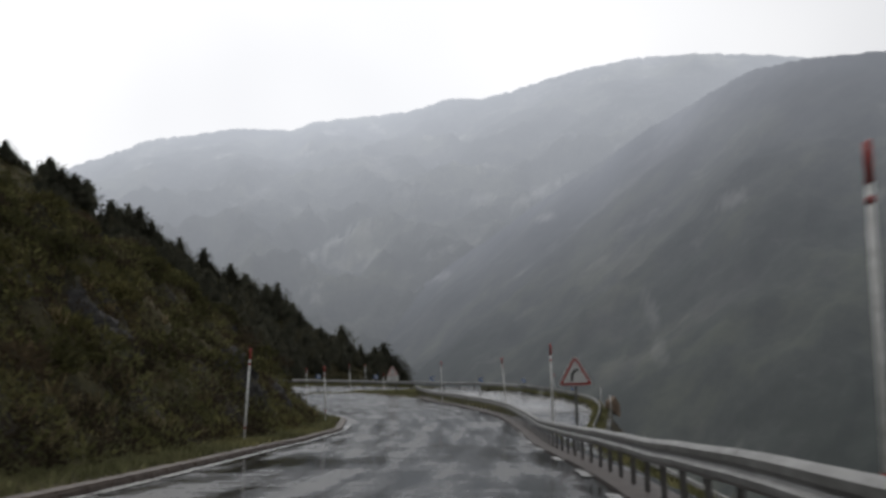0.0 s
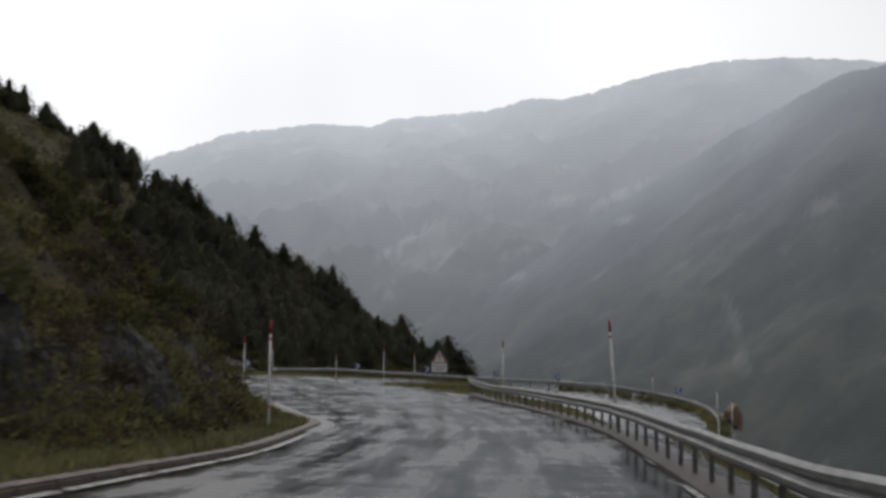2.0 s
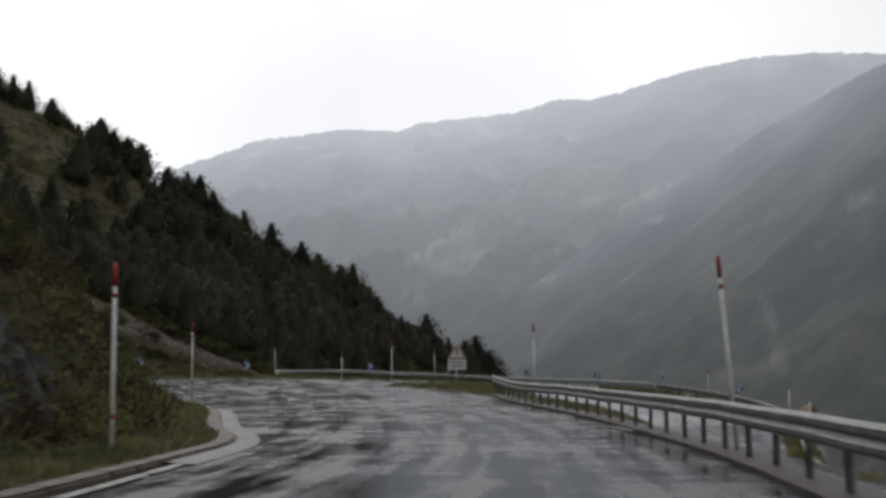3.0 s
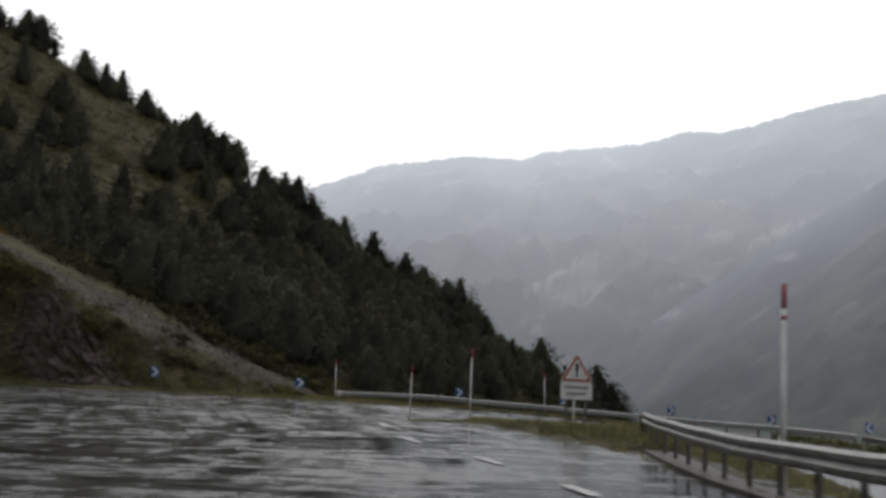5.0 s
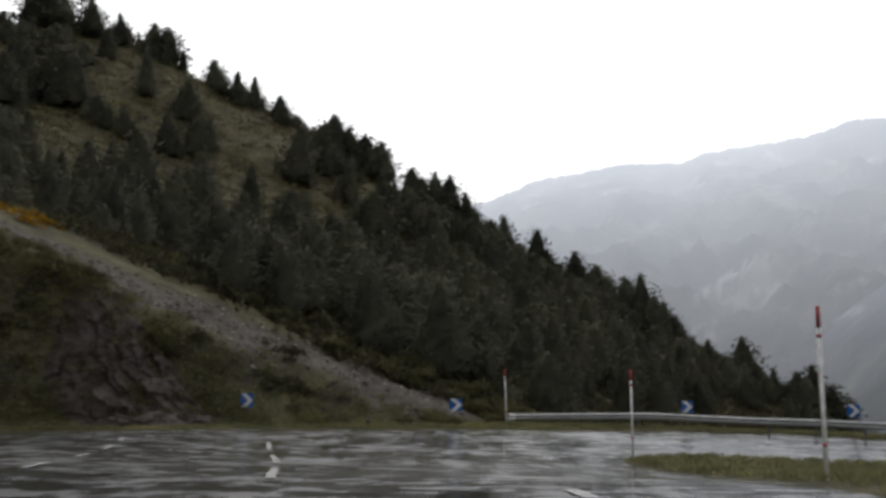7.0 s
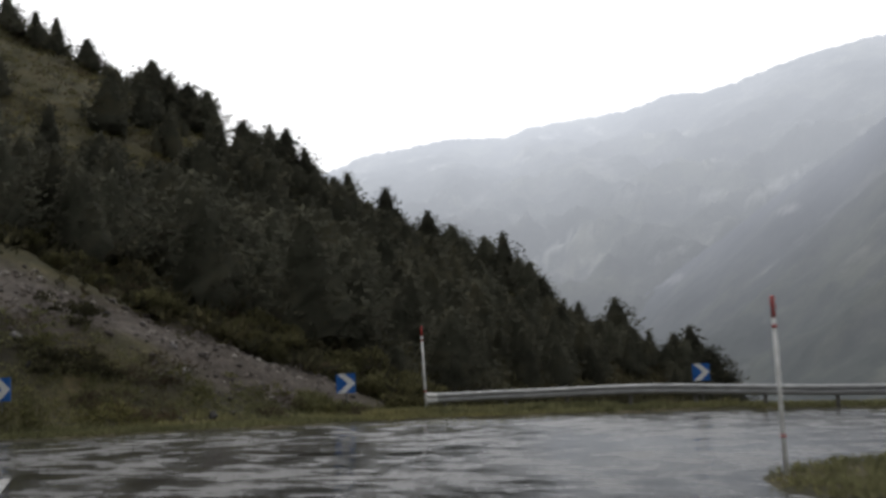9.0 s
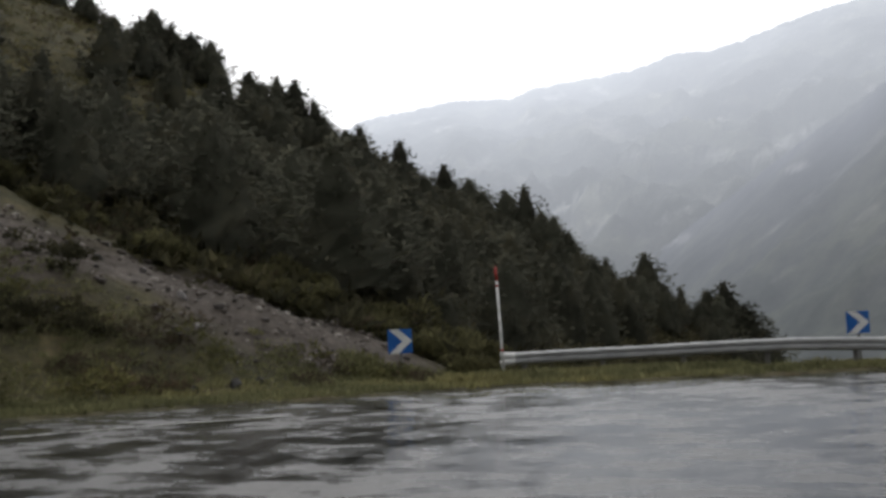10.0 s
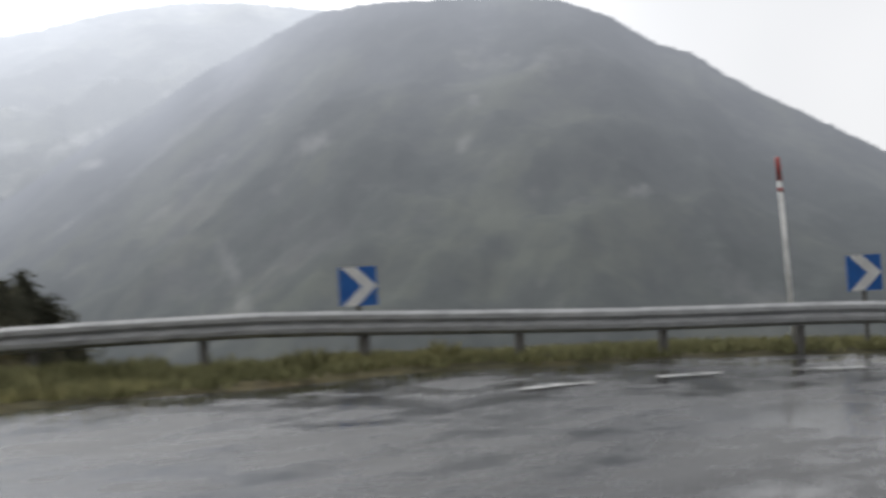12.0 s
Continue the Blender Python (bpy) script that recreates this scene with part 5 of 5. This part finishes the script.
leaves(scatter(30000, -130, 40, 64, 250, lambda x, y, sd, seg: (sd > 9) & (lumps(x, y, 16, 29) > -0.6) & (spur_x(y) - x > 20), 38), 8, 0.4, 1.0, 0.2, BROOM, "undergrowth", "olive undergrowth between the pines", "undergrowth", 8)
leaves(scatter(300, -40, -25, 58, 68, lambda x, y, sd, seg: (np.abs(y - 63 - 0.1 * (-x - 28)) < 1.6), 39), 40, 0.16, 0.45, 0.35, GORSE, "gorse", "orange yellow gorse at the top of the cut", "gorse", 9)


def stone_mesh(seed, flat, mat):
    rnd = random.Random(seed)
    bm = bmesh.new()
    bmesh.ops.create_icosphere(bm, subdivisions=3, radius=0.5)
    axes = [(Vector((rnd.gauss(0, 1), rnd.gauss(0, 1), rnd.gauss(0, 1))).normalized(), rnd.uniform(0.12, 0.34)) for _ in range(16)]
    for v in bm.verts:
        for a, d in axes:
            k = v.co.dot(a) - d
            if k > 0:
                v.co -= a * k
        v.co += Vector((rnd.gauss(0, 0.006), rnd.gauss(0, 0.006), rnd.gauss(0, 0.006)))
        v.co.z *= flat
    me = bpy.data.meshes.new("stone")
    bm.to_mesh(me)
    bm.free()
    me.materials.append(mat)
    return me


STONES = [stone_mesh(60 + i, f, ROCK) for i, f in enumerate((0.75, 0.6, 0.9, 0.7))]
CRAGS = [stone_mesh(70 + i, f, DARK_ROCK) for i, f in enumerate((1.0, 0.8, 1.25, 0.9))]
BROWN_CRAG = stone_mesh(90, 1.25, TAN_ROCK)


def boulder(x, y, size, turn, me, label, tilt=0):
    ob = new("boulder", me)
    ob.matrix_world = pose(x, y, ground_at(x, y) + size * 0.05, tilt, tilt * 0.6, turn) @ Matrix.Diagonal((size, size * 0.8, size, 1))
    return tagged(ob, label, "rock", "rocks on the slopes")


def outcrop(cx, cy, long, wide, turn, proud, seed, mat, label, cell=0.9):
    """Angular bedrock breaking out of a slope: facets of a broken face, proud of the land."""
    g = np.random.RandomState(seed)
    u, v = np.meshgrid(np.linspace(-1, 1, max(20, int(long * 11))), np.linspace(-1, 1, max(14, int(wide * 11))))
    c, s = math.cos(math.radians(turn)), math.sin(math.radians(turn))
    lx, ly = u * long / 2, v * wide / 2
    x, y = cx + lx * c - ly * s, cy + lx * s + ly * c
    z = land_z(x, y)[0]
    e = 0.25
    gx_, gy_ = (land_z(x + e, y)[0] - z) / e, (land_z(x, y + e)[0] - z) / e
    nrm = np.stack([-gx_, -gy_, np.ones(x.shape)], -1)
    nrm /= np.linalg.norm(nrm, axis=-1)[..., None]
    h = np.zeros(x.shape)
    for size, amp in ((cell, 1.0), (cell * 0.42, 0.45)):
        n = max(6, int(long * wide / size ** 2 * 1.6))
        px, py = g.uniform(-long / 2, long / 2, n), g.uniform(-wide / 2, wide / 2, n)
        d = (lx[..., None] - px) ** 2 + ((ly[..., None] - py) * 1.5) ** 2
        k = np.argmin(d, axis=-1)
        tilt = g.normal(0, 0.5, (n, 2))
        h += amp * (g.uniform(0.2, 1.0, n)[k] + tilt[k, 0] * (lx - px[k]) + tilt[k, 1] * (ly - py[k]))
    env = np.clip(1.25 - (np.abs(u) ** 2.4 + np.abs(v) ** 2.4) * 1.25 - 0.3 * lumps(x, y, 2.5, seed), -0.5, 1)
    h = proud * (h * np.clip(env, 0, 1) + np.minimum(env, 0.0) * 1.2) - 0.06
    co = np.stack([x, y, z], -1) + nrm * h[..., None]
    nx, ny = x.shape[1], x.shape[0]
    i = np.arange(ny - 1)[:, None] * nx + np.arange(nx - 1)[None, :]
    me = bpy.data.meshes.new("rock_outcrop")
    me.from_pydata(co.reshape(-1, 3).tolist(), [], np.stack([i, i + 1, i + 1 + nx, i + nx], -1).reshape(-1, 4).tolist())
    me.materials.append(mat)
    return tagged(new("rock_outcrop", me), label, "rock", "rock outcrops in the slopes")


BANK_ROCK = "dark wet schist face breaking through the bank"
for k, (x, y, long, wide, proud) in enumerate(((-12.4, -66, 7, 3.0, 0.35), (-8.1, -50.5, 8, 3.2, 0.4), (-3.9, -37, 8, 3.4, 0.45), (-2.1, -30.5, 5, 2.6, 0.35),
                                               (-1.2, -24.5, 4.5, 2.4, 0.3), (-2.0, -17, 5, 2.6, 0.3), (-2.9, -9.5, 5, 2.6, 0.35))):
    outcrop(x, y, long * 0.75, wide * 0.6, 73 if y < -25 else 95, proud * 0.8, 200 + k, DARK_ROCK, BANK_ROCK, 0.42)
outcrop(-15.6, 51.6, 8.5, 5.4, 158, 0.42, 230, BROWN_ROCK, "reddish brown rock outcrop at the foot of the cut slope", 1.0)
rnd = random.Random(9)
for x, y, z in scatter(40, -12, 1, -62, 2, lambda x, y, sd, seg: (seg < N_LEFT - 1) & (sd > 1.6) & (sd < 6) & (lumps(x, y, 8, 12) > 0), 40):
    boulder(x, y, rnd.uniform(0.4, 0.9), rnd.uniform(0, 360), rnd.choice(CRAGS), "dark wet rock jutting from the bank", rnd.uniform(-35, 35))
for x, y, z in scatter(180, -30, -3, 50, 70, lambda x, y, sd, seg: cut_face(x, y, sd, seg) & (sd > 5), 41):
    boulder(x, y, 0.13 + 0.42 * rnd.random() ** 3, rnd.uniform(0, 360), rnd.choice(STONES + CRAGS), "grey stone lying on the scree", rnd.uniform(-30, 30))
for x, y, z in scatter(60, -30, -4, 46, 58, lambda x, y, sd, seg: on_cut(x, y, sd, seg) & (sd > 2.2) & (sd < 5.0), 42):
    boulder(x, y, rnd.uniform(0.3, 0.7), rnd.uniform(0, 360), rnd.choice(CRAGS), "dark stone fallen to the foot of the cut slope", rnd.uniform(-30, 30))
bm_pts = scatter(17000, -34, -1.2, 50, 72, lambda x, y, sd, seg: cut_face(x, y, sd, seg) & (sd > 4.6 + 0.38 * np.clip(-x - 5, 0, 9) + 1.1 * lumps(x, y, 4, 71)) & (lumps(x, y, 7, 61) < 0.62), 43)
g = np.random.RandomState(44)
small = bmesh.new()
bmesh.ops.create_icosphere(small, subdivisions=1, radius=0.5)
sco, sfa = np.array([v.co[:] for v in small.verts]), np.array([[v.index for v in f.verts] for f in small.faces])
small.free()
co, fa = [], []
for k, p in enumerate(bm_pts):
    s = 0.05 + 0.22 * g.uniform() ** 5
    co.append(sco * (s * g.uniform(0.7, 1.3), s * g.uniform(0.7, 1.3), s * 0.7) * g.uniform(0.75, 1.25, (len(sco), 1)) + p)
    fa.append(sfa + k * len(sco))
me = bpy.data.meshes.new("scree")
me.from_pydata(np.concatenate(co).tolist(), [], np.concatenate(fa).tolist())
me.materials.append(LOOSE_STONE)
tagged(new("scree", me), "loose grey scree stones on the cut slope", "scree", kind="stuff")

# the lower bend's end: a brown rock stub and short marker posts
ob = boulder(35.0, 27.8, 3.3, 30, BROWN_CRAG, "brown rock standing just behind the outer rail")
ob.location.z = -2.2


def marker_post(x, y, h, label):
    p = thing("marker_post", label, "marker post", pose(x, y, road_at(x, y)), "marker posts of the lower road")
    part("post", tube(bmesh.new(), [(0, 0, -0.3), (0, 0, h - 0.12)], [0.05, 0.05], 8), WHITE_PAINT, p, flat=False)
    part("cap", tube(bmesh.new(), [(0, 0, h - 0.12), (0, 0, h)], [0.055, 0.04], 8), POST_STEEL, p, "dark cap", flat=False)


marker_post(34.4, 29.0, 2.2, "white marker post beside the brown rock")
marker_post(33.7, 24.4, 1.9, "white marker post near the brown rock")
marker_post(24.9, 42.0, 0.95, "short white marker post at the lower road's inner edge")
marker_post(26.3, 38.0, 0.95, "short white marker post at the lower road's inner edge")
